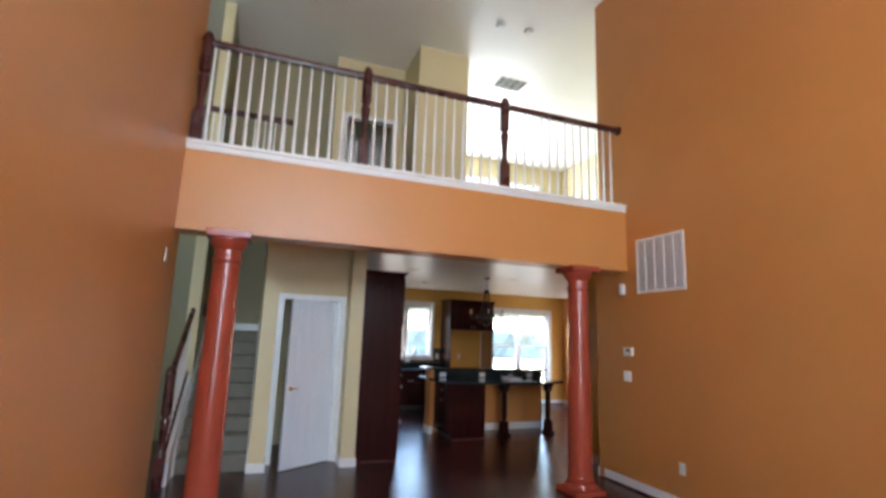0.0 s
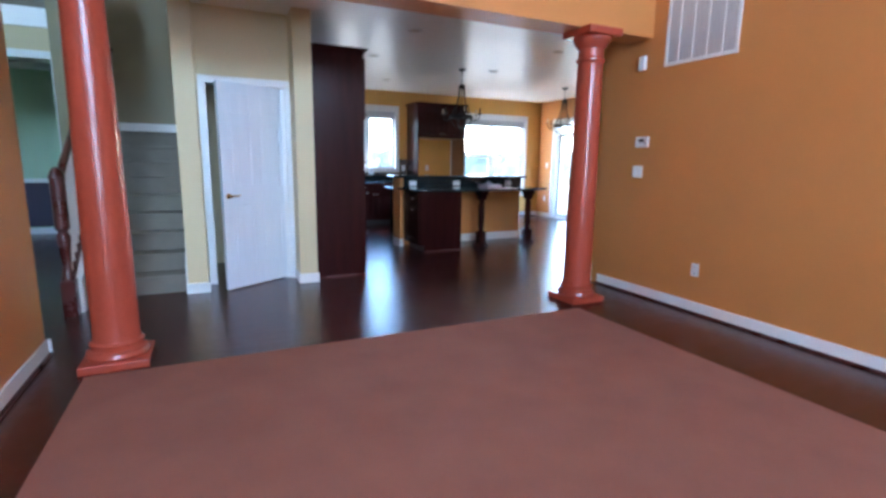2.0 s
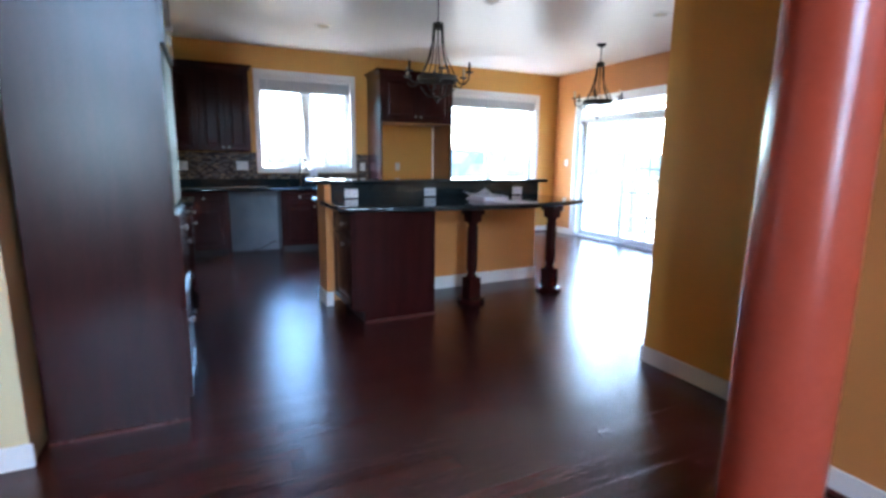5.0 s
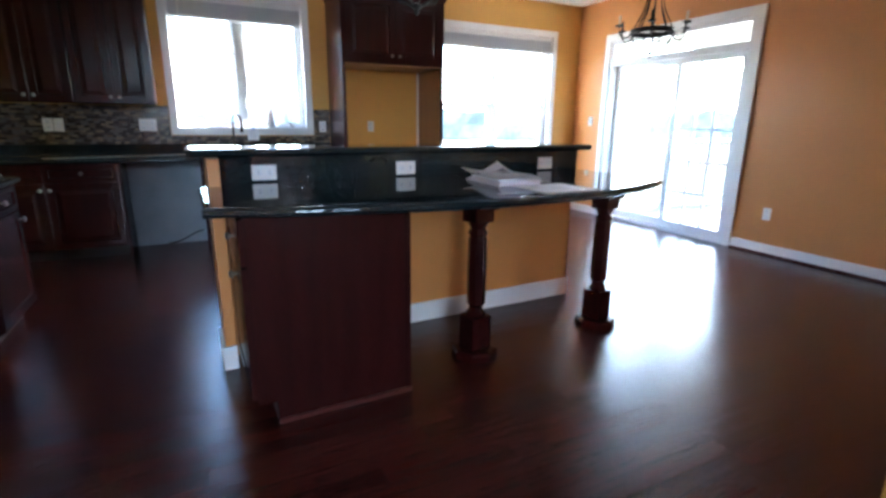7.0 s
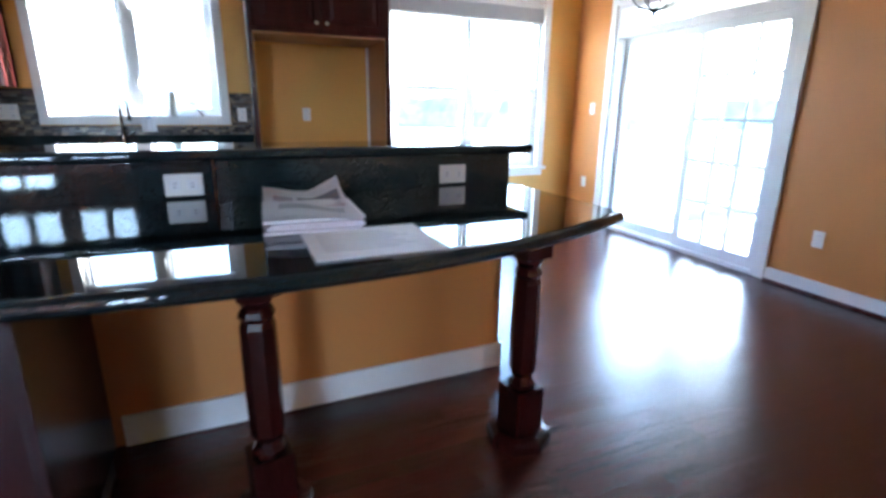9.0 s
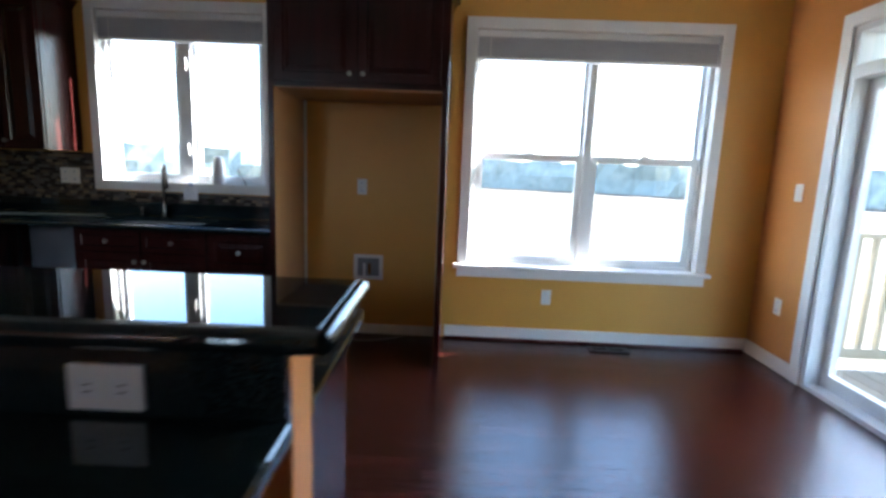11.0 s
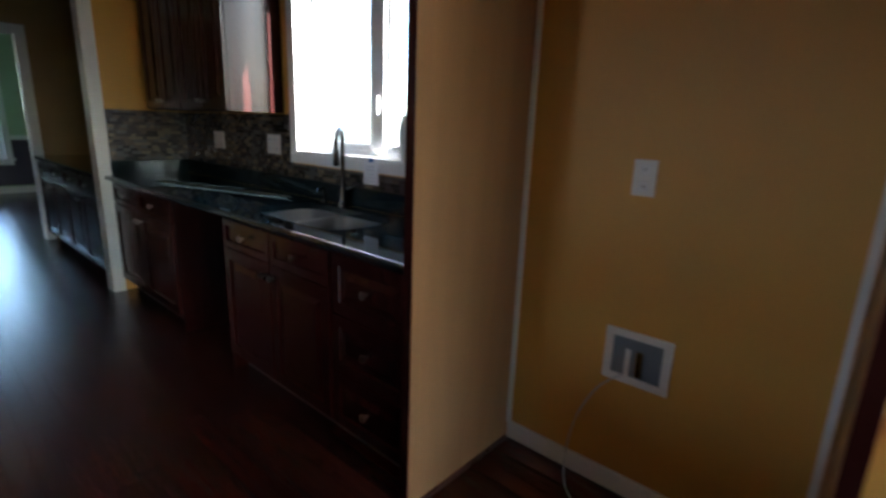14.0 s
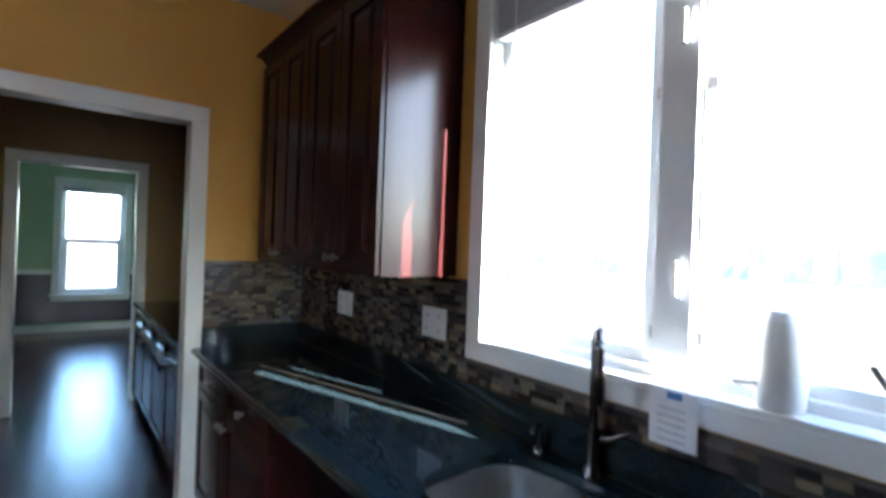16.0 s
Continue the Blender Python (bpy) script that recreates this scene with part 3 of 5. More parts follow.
for nm, a, b, ya in (("fixed_panel", 0.045, 1.06, 0.095), ("sliding_panel", 1.0, SW - 0.045, 0.04)):
    s = 0.065
    za, zb = 0.03, SH
    leaf = part(nm, boxes((a, a + s, ya, ya + 0.045, za, zb), (b - s, b, ya, ya + 0.045, za, zb), (a + s, b - s, ya, ya + 0.045, za, za + 0.09), (a + s, b - s, ya, ya + 0.045, zb - s, zb)), VINYL, slider)
    pane = part("pane", boxes((a + s, b - s, ya + 0.02, ya + 0.024, za + 0.09, zb - s)), GLASS, leaf)
    pane.visible_shadow = False
    if nm == "fixed_panel":
        continue
    for k in range(1, 3):
        u = a + s + (b - a - 2 * s) * k / 3
        part("grille_bar", boxes((u - 0.015, u + 0.015, ya + 0.012, ya + 0.034, za + 0.09, zb - s)), VINYL, leaf)
    for k in range(1, 5):
        zc = za + 0.09 + (zb - za - s - 0.09) * k / 5
        part("grille_bar", boxes((a + s, b - s, ya + 0.014, ya + 0.032, zc - 0.014, zc + 0.014)), VINYL, leaf)
part("pull", boxes((1.02, 1.05, 0.01, 0.04, 0.9, 1.15), bevel=0.008), PLASTIC, slider, "white door pull")


# ---- columns ----
def column(at):
    ob = thing("column", "brick-red painted round column on a square plinth", "column", at, group="columns under the gallery")
    part("plinth", boxes((-0.19, 0.19, -0.19, 0.19, 0, 0.055), bevel=0.008), COLUMN, ob)
    part("base", lathe([(0.172, 0.055), (0.18, 0.075), (0.172, 0.1), (0.15, 0.112), (0.147, 0.13), (0.155, 0.15), (0.14, 0.165)], 40), COLUMN, ob, smooth=True)
    prof = [(0.138, 0.165), (0.132, 0.2)] + [(0.132 - 0.03 * max(0, (k / 12 - 0.25)) ** 1.3, 0.2 + 2.0 * k / 12) for k in range(1, 13)]
    part("shaft", lathe(prof, 48), COLUMN, ob, smooth=True)
    part("capital", lathe([(0.112, 2.2), (0.128, 2.215), (0.128, 2.235), (0.113, 2.25), (0.113, 2.32), (0.13, 2.335), (0.16, 2.385), (0.168, 2.405), (0.165, 2.42)], 40), COLUMN, ob, smooth=True)
    part("abacus", boxes((-0.185, 0.185, -0.185, 0.185, 2.42, 2.484), bevel=0.008), COLUMN, ob)
    return ob


column((4.76, 5.06, 0))
column((0.97, 5.0, 0))


# ---- closet door, a six-panel leaf standing open ----
door = thing("door_2", "white six-panel closet door standing partly open", "door", (2.335, 7.045, 0.012), 180 + 33.4, kind="structure")
DW, DH = 0.80, 2.015
bm = boxes((0, DW, -0.012, 0.012, 0, DH))
cols = [(0.0, 0.11), (0.345, 0.455), (0.69, DW)]
rows = [(0, 0.22), (0.86, 1.02), (1.62, 1.71), (1.92, DH)]
for a, b in cols:
    box(bm, a, b, -0.018, 0.018, 0, DH)
for a, b in ((0.11, 0.345), (0.455, 0.69)):
    for c, d in rows:
        box(bm, a, b, -0.018, 0.018, c, d)
part("leaf", bm, DOORWHITE, door)
for a, b in ((0.11, 0.345), (0.455, 0.69)):
    for c, d in ((0.22, 0.86), (1.02, 1.62), (1.71, 1.92)):
        part("raised_panel", boxes((a + 0.022, b - 0.022, -0.017, 0.017, c + 0.022, d - 0.022), bevel=0.006), DOORWHITE, door)
for s in (1, -1):
    part("rose", lathe([(0.028, 0), (0.026, 0.01), (0.012, 0.014), (0.012, 0.04)], 20, bm=None), BRASS, door, "polished brass rose", True).matrix_local = pose(DW - 0.06, s * 0.018, 0.93, -90 * s, 0, 0)
    part("lever", tube([(DW - 0.06, s * 0.055, 0.93), (DW - 0.09, s * 0.058, 0.935), (DW - 0.13, s * 0.056, 0.93), (DW - 0.165, s * 0.054, 0.936)], [0.011, 0.01, 0.008, 0.007], 10), BRASS, door, "polished brass lever handle", True)
for zc in (0.2, 1.0, 1.8):
    part("hinge", lathe([(0.007, 0), (0.007, 0.09)], 10, at=(-0.004, 0.02, zc)), BRASS, door, "brass hinge", True)


# ---- cabinets: local x along the front, local y into the depth, front face at y = 0 ----
def raised_front(w, h, t=0.02, rail=0.055):
    """A framed door or drawer front with a bevelled raised panel, standing proud of y = 0."""
    bm = bmesh.new()
    rows = [(0, 0), (0, -t + 0.003), (0.003, -t), (rail, -t), (rail + 0.005, -t + 0.009)]
    if min(w, h) / 2 > rail + 0.05:
        rows += [(rail + 0.014, -t + 0.009), (rail + 0.042, -t + 0.001)]
    rings = [[bm.verts.new(p) for p in ((i, y, i), (w - i, y, i), (w - i, y, h - i), (i, y, h - i))] for i, y in rows]
    for a, b in zip(rings, rings[1:]):
        for k in range(4):
            bm.faces.new((a[k], a[(k + 1) % 4], b[(k + 1) % 4], b[k]))
    bm.faces.new(rings[0][::-1])
    bm.faces.new(rings[-1])
    return bm


def knob(parent, x, z):
    k = part("knob", lathe([(0.006, 0), (0.006, 0.014), (0.015, 0.02), (0.016, 0.026), (0.01, 0.032)], 16), NICKEL, parent, "satin nickel knob", True)
    k.matrix_local = pose(x, -0.02, z, 90, 0, 0)


def place(ob, x, y, z):
    ob.matrix_local = pose(x, y, z)
    return ob


def fronts(cab, w, z0, z1, doors, drawer=0.0, stack=0, knobs_low=False, first=True):
    g = 0.006
    if stack:
        h = (z1 - z0) / stack
        for k in range(stack):
            f = place(part("drawer", raised_front(w - 2 * g, h - g, rail=0.045), CHERRY, cab), g, 0, z0 + k * h)
            knob(f, (w - 2 * g) / 2, h / 2)
        return
    dw = (w - g) / doors
    top = z1 - drawer
    for k in range(doors):
        f = place(part("door", raised_front(dw - g, top - z0 - g), CHERRY, cab), g + k * dw, 0, z0)
        kx = dw - g - 0.03 if (doors == 1 and first) or (doors == 2 and k == 0) else 0.03
        knob(f, kx, 0.05 if knobs_low else top - z0 - 0.06)
        if drawer:
            d = place(part("drawer", raised_front(dw - g, drawer - g, rail=0.035), CHERRY, cab), g + k * dw, 0, top)
            knob(d, (dw - g) / 2, drawer / 2)


def base_cabinet(label, at, turn, w, depth=0.6, top=0.845, doors=2, drawer=0.15, stack=0, group="base cabinets"):
    cab = thing("base_cabinet", label, "cabinet", at, turn, group)
    part("body", boxes((0, w, 0.0, depth, 0.1, top), bevel=0.002), CHERRY, cab)
    part("toe_kick", boxes((0.0, w, 0.07, depth, 0, 0.1)), BLACK, cab, "black recessed toe kick")
    fronts(cab, w, 0.11, top - 0.008, doors, drawer, stack)
    return cab


def crown(x0, x1, y0, y1, z, h=0.07, out=0.045, sides=(1, 1)):
    bm = bmesh.new()
    rows = [(0.0, 0.0), (0.006, 0.012), (0.012, 0.03), (0.03, 0.052), (out, 0.058), (out, h)]
    rings = []
    for o, dz in rows:
        l, r = o * sides[0], o * sides[1]
        rings.append([bm.verts.new(p) for p in ((x0 - l, y0 - o, z + dz), (x1 + r, y0 - o, z + dz), (x1 + r, y1, z + dz), (x0 - l, y1, z + dz))])
    for a, b in zip(rings, rings[1:]):
        for i in range(4):
            bm.faces.new((a[i], a[(i + 1) % 4], b[(i + 1) % 4], b[i]))
    bm.faces.new(rings[0][::-1])
    bm.faces.new(rings[-1])
    return bm


def upper_cabinet(label, at, turn, w, depth, h, doors, sides=(1, 1), group="wall cabinets"):
    cab = thing("wall_cabinet", label, "cabinet", at, turn, group)
    part("body", boxes((0, w, 0, depth, 0, h), bevel=0.002), CHERRY, cab)
    fronts(cab, w, 0.006, h - 0.006, doors, knobs_low=True)
    part("crown", crown(0, w, 0, depth, h, sides=sides), CHERRY, cab)
    return cab


# wall cabinets beside the sink window
upper_cabinet("dark cherry wall cabinet with two raised-panel doors", (2.62, 11.36, 1.35), 0, 0.61, 0.328, 1.02, 2, (1, 0))
upper_cabinet("dark cherry wall cabinet with glossy end panel by the window", (3.232, 11.36, 1.35), 0, 0.61, 0.328, 1.02, 2, (0, 1))

# base run under the window
base_cabinet("dark cherry base cabinet with doors and drawers by the doorway", (2.42, 11.14, 0), 0, 1.08, 0.54)
cab = thing("sink_cabinet", "dark cherry sink base cabinet with false drawer fronts", "cabinet", (4.17, 11.14, 0), 0, "base cabinets")
part("body", boxes((0, 0.9, 0, 0.54, 0.1, 0.62), (0, 0.9, 0, 0.03, 0.62, 0.845), (0, 0.02, 0.03, 0.54, 0.62, 0.845), (0.88, 0.9, 0.03, 0.54, 0.62, 0.845)), CHERRY, cab)
part("toe_kick", boxes((0, 0.9, 0.07, 0.54, 0, 0.1)), BLACK, cab)
fronts(cab, 0.9, 0.11, 0.837, 2, 0.15)
base_cabinet("dark cherry drawer cabinet beside the refrigerator space", (5.075, 11.14, 0), 0, 0.445, 0.54, stack=3)
bay = thing("dishwasher_bay", "empty dishwasher bay with bare grey back and cable", "cabinet bay", (3.5, 11.14, 0))
part("back_panel", boxes((0.02, 0.65, 0.36, 0.38, 0.0, 0.84)), DRYWALL, bay, "pale grey bare back panel")
part("side_panel", boxes((0.0, 0.02, 0.0, 0.54, 0.0, 0.845)), CHERRY, bay)
part("side_panel", boxes((0.65, 0.668, 0.0, 0.54, 0.0, 0.845)), CHERRY, bay)
part("cable", tube([(0.3, 0.355, 0.02), (0.32, 0.3, 0.015), (0.42, 0.25, 0.05), (0.55, 0.3, 0.11), (0.62, 0.35, 0.12)], 0.006), BLACK, bay, "loose black cable", True)

# granite worktop round the sink opening
SX0, SX1, SY0, SY1 = 4.25, 4.985, 11.195, 11.585
bm = boxes((2.4, SX0, 11.105, 11.66, 0.845, 0.88), (SX1, 5.523, 11.105, 11.66, 0.845, 0.88), (SX0, SX1, 11.105, SY0, 0.845, 0.88), (SX0, SX1, SY1, 11.66, 0.845, 0.88))
bmesh.ops.remove_doubles(bm, verts=bm.verts, dist=0.0004)
top = tagged(part("worktop", bm, GRANITE), "black polished granite worktop on the window run", "worktop")
upstand = thing("upstand", "black granite upstand behind the worktop", "upstand")
part("back_strip", boxes((2.43, 5.523, 11.66, 11.687, 0.88, 0.985), bevel=0.003), GRANITE, upstand)
part("side_strip", boxes((2.4, 2.43, 11.13, 11.687, 0.88, 0.985), bevel=0.003), GRANITE, upstand)
tagged(part("worktop_edge", tube([(2.4, 11.1, 0.8625), (5.523, 11.1, 0.8625)], 0.0175, 10), GRANITE, top, smooth=True), "", "")

# rounded corners of the sink cut-out
bm = bmesh.new()
n, rows = 64, []
cx, cy, hw, hd = (SX0 + SX1) / 2, (SY0 + SY1) / 2, (SX1 - SX0) / 2, (SY1 - SY0) / 2
for k in range(n):
    a = 2 * math.pi * (k + 0.5) / n
    c, s = math.cos(a), math.sin(a)
    q = max(abs(c), abs(s))
    inner = (cx + hw * 0.996 * math.copysign(abs(c) ** 0.45, c), cy + hd * 0.996 * math.copysign(abs(s) ** 0.45, s))
    outer = (cx + hw * c / q, cy + hd * s / q)
    rows.append([bm.verts.new((*outer, 0.8795)), bm.verts.new((*inner, 0.8795)), bm.verts.new((*inner, 0.846))])
for a, b in zip(rows, rows[1:] + rows[:1]):
    for k in range(2):
        bm.faces.new((a[k], b[k], b[k + 1], a[k + 1]))
part("cut_out_edge", bm, GRANITE, top)
sink = thing("sink", "double-bowl stainless steel undermount sink", "sink", (4.6175, 11.39, 0.845))
for x0, x1 in ((-0.366, -0.085), (-0.055, 0.366)):
    bm = bmesh.new()
    n, ring = 32, []
    for r, z in ((1.0, 0.0), (0.985, -0.05), (0.96, -0.14), (0.85, -0.17), (0.1, -0.175)):
        hw, hd = (x1 - x0) / 2 * r, 0.195 * r
        row = []
        for k in range(n):
            a = 2 * math.pi * k / n
            c, s = math.cos(a), math.sin(a)
            row.append(bm.verts.new(((x0 + x1) / 2 + hw * math.copysign(abs(c) ** 0.4, c), hd * math.copysign(abs(s) ** 0.4, s), z)))
        ring.append(row)
    for a, b in zip(ring, ring[1:]):
        for k in range(n):
            bm.faces.new((a[k], a[(k + 1) % n], b[(k + 1) % n], b[k]))
    bm.faces.new(ring[-1])
    bowl = part("bowl", bm, STEEL, sink, smooth=True)
    part("drain", lathe([(0.035, 0), (0.032, 0.004), (0.012, 0.002)], 20, at=((x0 + x1) / 2, 0, -0.174)), NICKEL, bowl, "steel drain", True)
part("rim", boxes((-0.368, 0.368, -0.198, -0.19, -0.006, 0.0), (-0.368, 0.368, 0.19, 0.198, -0.006, 0.0), (-0.09, -0.05, -0.19, 0.19, -0.03, -0.0035)), STEEL, sink)

tap = thing("kitchen_tap", "dark bronze gooseneck tap with side lever", "tap", (4.5, 11.62, 0.88), 38)
part("base", lathe([(0.03, 0), (0.03, 0.008), (0.024, 0.02), (0.02, 0.035), (0.018, 0.12)], 20), BRONZE, tap, smooth=True)
neck = [(0, 0, 0.1), (0, 0, 0.2), (0, 0, 0.29)] + [(0, -0.06 + 0.06 * math.cos(k * math.pi / 12), 0.335 + 0.06 * math.sin(k * math.pi / 12)) for k in range(0, 13)] + [(0, -0.121, 0.3)]
part("spout", tube(neck, 0.0115, 12), BRONZE, tap, smooth=True)
part("spray_head", lathe([(0.013, 0.285), (0.0155, 0.27), (0.017, 0.215), (0.015, 0.2)], 16, at=(0, -0.121, 0.02)), BRONZE, tap, smooth=True)
part("lever", tube([(0.015, 0, 0.09), (0.05, 0, 0.1), (0.1, -0.01, 0.13)], [0.012, 0.008, 0.006], 10), BRONZE, tap, smooth=True)
soap = thing("soap_pump", "dark bronze soap pump beside the tap", "soap pump", (4.32, 11.625, 0.88))
part("collar", lathe([(0.022, 0), (0.02, 0.012), (0.012, 0.02), (0.011, 0.06)], 16), BRONZE, soap, smooth=True)
part("nozzle", tube([(0, 0, 0.055), (0, 0, 0.075), (0.01, -0.03, 0.08), (0.018, -0.055, 0.07)], 0.007, 8), BRONZE, soap, smooth=True)

# ---- refrigerator surround ----
fr = thing("refrigerator_surround", "dark cherry refrigerator surround with cabinet above an empty alcove", "cabinet", (5.525, 11.075, 0))
part("side_panel", boxes((0.0, 0.035, 0.0, 0.61, 0.0, 2.44), bevel=0.002), CHERRY, fr)
part("side_panel", boxes((1.1, 1.135, 0.0, 0.61, 0.0, 2.44), bevel=0.002), CHERRY, fr)
part("inner_lining", boxes((0.035, 0.04, 0.004, 0.6, 0.0, 1.79)), PLYWOOD, fr, "light tan unfinished inner side")
part("inner_lining", boxes((1.095, 1.1, 0.02, 0.6, 0.0, 1.79)), PLYWOOD, fr, "light tan unfinished inner side")
part("upper_body", boxes((0.035, 1.1, 0.0, 0.61, 1.8, 2.44)), CHERRY, fr)
part("bottom_panel", boxes((0.04, 1.095, 0.005, 0.6, 1.79, 1.8)), PLYWOOD, fr, "light tan underside")
for k in range(2):
    f = place(part("door", raised_front(0.515, 0.58), CHERRY, fr), 0.048 + k * 0.523, -0.001, 1.83)
    knob(f, 0.475 if k == 0 else 0.035, 0.05)
part("crown", crown(0, 1.135, -0.0, 0.61, 2.44), CHERRY, fr)
part("corner_bead", boxes((0.042, 0.06, 0.592, 0.606, 0.08, 1.79)), WHITE, fr, "white corner strip")
part("corner_bead", boxes((1.07, 1.092, 0.592, 0.606, 0.08, 1.79)), WHITE, fr, "white corner strip")
for z in (0.0,):
    part("floor_shoe", boxes((0.042, 0.054, 0.02, 0.585, z, 0.014)), RAILWOOD, fr)

box_w = thing("water_outlet_box", "white recessed icemaker water box with brass valve", "outlet box", (6.066, NORTH, 0.543))
part("flange", boxes((-0.115, 0.115, -0.012, 0, 0.072, 0.098), (-0.115, 0.115, -0.012, 0, -0.098, -0.072), (-0.115, -0.085, -0.012, 0, -0.072, 0.072), (0.085, 0.115, -0.012, 0, -0.072, 0.072), bevel=0.003), PLASTIC, box_w)
# back lies flush with the wall; its grey stands in for recess shade
part("back", boxes((-0.085, 0.085, -0.003, -0.001, -0.072, 0.072)), DRYWALL, box_w, "flat box back painted grey for the recess's shade")
part("valve", tube([(0.01, -0.004, -0.06), (0.01, -0.012, -0.02), (0.01, -0.012, 0.03)], 0.012, 10), BRASS, box_w, "brass valve", True)
part("pipe", boxes((-0.04, -0.022, -0.01, -0.003, -0.07, 0.03), bevel=0.003), PLASTIC, box_w)


def smooth_line(points, n=6):
    """Points along a smooth curve through the given ones."""
    p = [Vector(q) for q in (points[0], *points, points[-1])]
    out = []
    for a, b, c, d in zip(p, p[1:], p[2:], p[3:]):
        for k in range(n):
            t = k / n
            out.append(0.5 * (2 * b + (c - a) * t + (2 * a - 5 * b + 4 * c - d) * t * t + (3 * b - a - 3 * c + d) * t ** 3))
    return out + [p[-1]]


tagged(part("water_line", tube(smooth_line([(6.03, 11.67, 0.48), (5.95, 11.66, 0.4), (5.89, 11.63, 0.25), (5.89, 11.58, 0.08), (5.95, 11.53, 0.008), (6.08, 11.51, 0.005), (6.24, 11.56, 0.005), (6.36, 11.64, 0.01)]), 0.0032, 8), BLIND, smooth=True), "thin grey plastic water line curling on the floor", "hose")

# ---- west run: range gap between two drawer cabinets ----
base_cabinet("dark cherry drawer cabinet next to the range gap", (3.12, 7.47, 0), 90, 0.88, 0.72, stack=3)
base_cabinet("dark cherry end cabinet with drawer and door", (3.12, 9.12, 0), 90, 0.6, 0.72, doors=1, stack=0)
for y0, y1 in ((7.46, 8.36), (9.1, 9.74)):
    tagged(part("worktop", boxes((2.398, 3.17, y0, y1, 0.845, 0.88), bevel=0.008), GRANITE), "short black granite worktop beside the range gap", "worktop")
tall = thing("tall_cabinet", "tall dark cherry oven cabinet with plain end panel", "cabinet", (3.15, 6.82, 0), 90)
part("body", boxes((0, 0.63, 0.0, 0.56, 0.1, 2.42), bevel=0.002), CHERRY, tall)
part("toe_kick", boxes((0.0, 0.63, 0.06, 0.56, 0.0, 0.1)), BLACK, tall)
part("end_panel", boxes((-0.012, 0.0, -0.0, 0.56, 0.0, 2.42), bevel=0.002), CHERRY, tall)
part("end_shoe", boxes((-0.022, -0.012, 0.0, 0.56, 0.0, 0.018)), RAILWOOD, tall)
for z0, z1 in ((0.11, 0.55), (0.56, 1.0), (1.75, 2.4)):
    f = place(part("door", raised_front(0.615, z1 - z0), CHERRY, tall), 0.008, 0, z0)
    knob(f, 0.04, 0.06 if z0 > 1 else z1 - z0 - 0.06)
# no recess here: a flat black sheet gives the opening's darkness
part("oven_opening", boxes((0.03, 0.6, -0.004, 0.0, 1.04, 1.72)), BLACK, tall, "flat black sheet painted as the dark of an oven opening")
part("crown", crown(-0.012, 0.63, 0.0, 0.56, 2.42, 0.065), CHERRY, tall)
hood = thing("range_hood", "white under-cabinet range hood over the range gap", "range hood", (3.0, 8.36, 1.5), 90)
part("shell", boxes((0, 0.76, 0.05, 0.6, 0.05, 0.16), (0, 0.76, 0.0, 0.6, 0.0, 0.06), bevel=0.012), PLASTIC, hood)
part("filter", boxes((0.08, 0.68, 0.1, 0.5, -0.004, 0.0)), STEEL, hood, "steel mesh filter")
upper_cabinet("dark cherry wall cabinet above the range hood", (2.73, 8.36, 1.67), 90, 0.76, 0.328, 0.7, 2)
upper_cabinet("dark cherry wall cabinet beside the hood", (2.73, 7.47, 1.35), 90, 0.88, 0.328, 1.02, 2, (0, 0))


# ---- island, standing a little askew to the walls ----
ASKEW = Matrix.Translation((5.3, 8.6, 0)) @ Matrix.Rotation(radians(1.6), 4, "Z") @ Matrix.Translation((-5.3, -8.6, 0))


def askew(ob):
    ob.matrix_basis = ASKEW @ ob.matrix_basis
    return ob


def arc_front(n=22):
    """The bowed front edge of the eating counter."""
    xs, ys = np.array([4.12, 4.7, 5.3, 6.49]), np.array([7.885, 7.73, 7.65, 7.91])
    x0, x2 = xs[0], xs[-1]
    a = np.linalg.solve(np.stack([xs ** 3, xs ** 2, xs, xs ** 0], 1), ys)
    return [(x, float(a @ [x ** 3, x * x, x, 1])) for x in np.linspace(x0, x2, n)]


knee = thing("island_knee_wall", "orange painted knee wall of the kitchen island", "half wall", (0, 0, 0))
part("wall_body", boxes((4.222, 6.49, 8.625, 8.745, 0.0, 1.05), (4.17, 4.222, 8.48, 8.745, 0.0, 1.05)), ORANGE, knee)
part("baseboard", boxes((4.9, 6.505, 8.61, 8.625, 0, 0.125), (4.155, 4.17, 8.465, 8.745, 0, 0.125), (6.49, 6.505, 8.625, 8.745, 0, 0.125), (4.17, 4.222, 8.465, 8.48, 0, 0.125), bevel=0.004), WHITE, knee, "white painted baseboard")
counter = askew(tagged(part("eating_counter", prism(arc_front() + [(6.5, 7.94), (6.5, 8.596), (4.224, 8.596), (4.224, 8.478), (4.125, 8.478)], 0.882, 0.922, 0.012), GRANITE), "black granite eating counter with a bowed front edge", "counter"))
part("front_edge", tube([(x, y - 0.001, 0.902) for x, y in arc_front(28)], 0.0185, 10), GRANITE, counter, "rounded polished front edge", True)
splash_back = thing("counter_splash", "two black granite splash panels behind the eating counter", "splash")
part("splash_panel", boxes((4.224, 5.299, 8.597, 8.625, 0.885, 1.05), bevel=0.0015), GRANITE, splash_back)
part("splash_panel", boxes((5.302, 6.49, 8.597, 8.625, 0.885, 1.05), bevel=0.0015), GRANITE, splash_back)
askew(splash_back)
bar = thing("bar_top", "raised black granite bar top with rounded edge", "bar top")
part("slab", prism([(4.11, 8.55), (6.555, 8.55), (6.555, 8.88), (4.11, 8.88)], 1.05, 1.09, 0.008), GRANITE, bar)
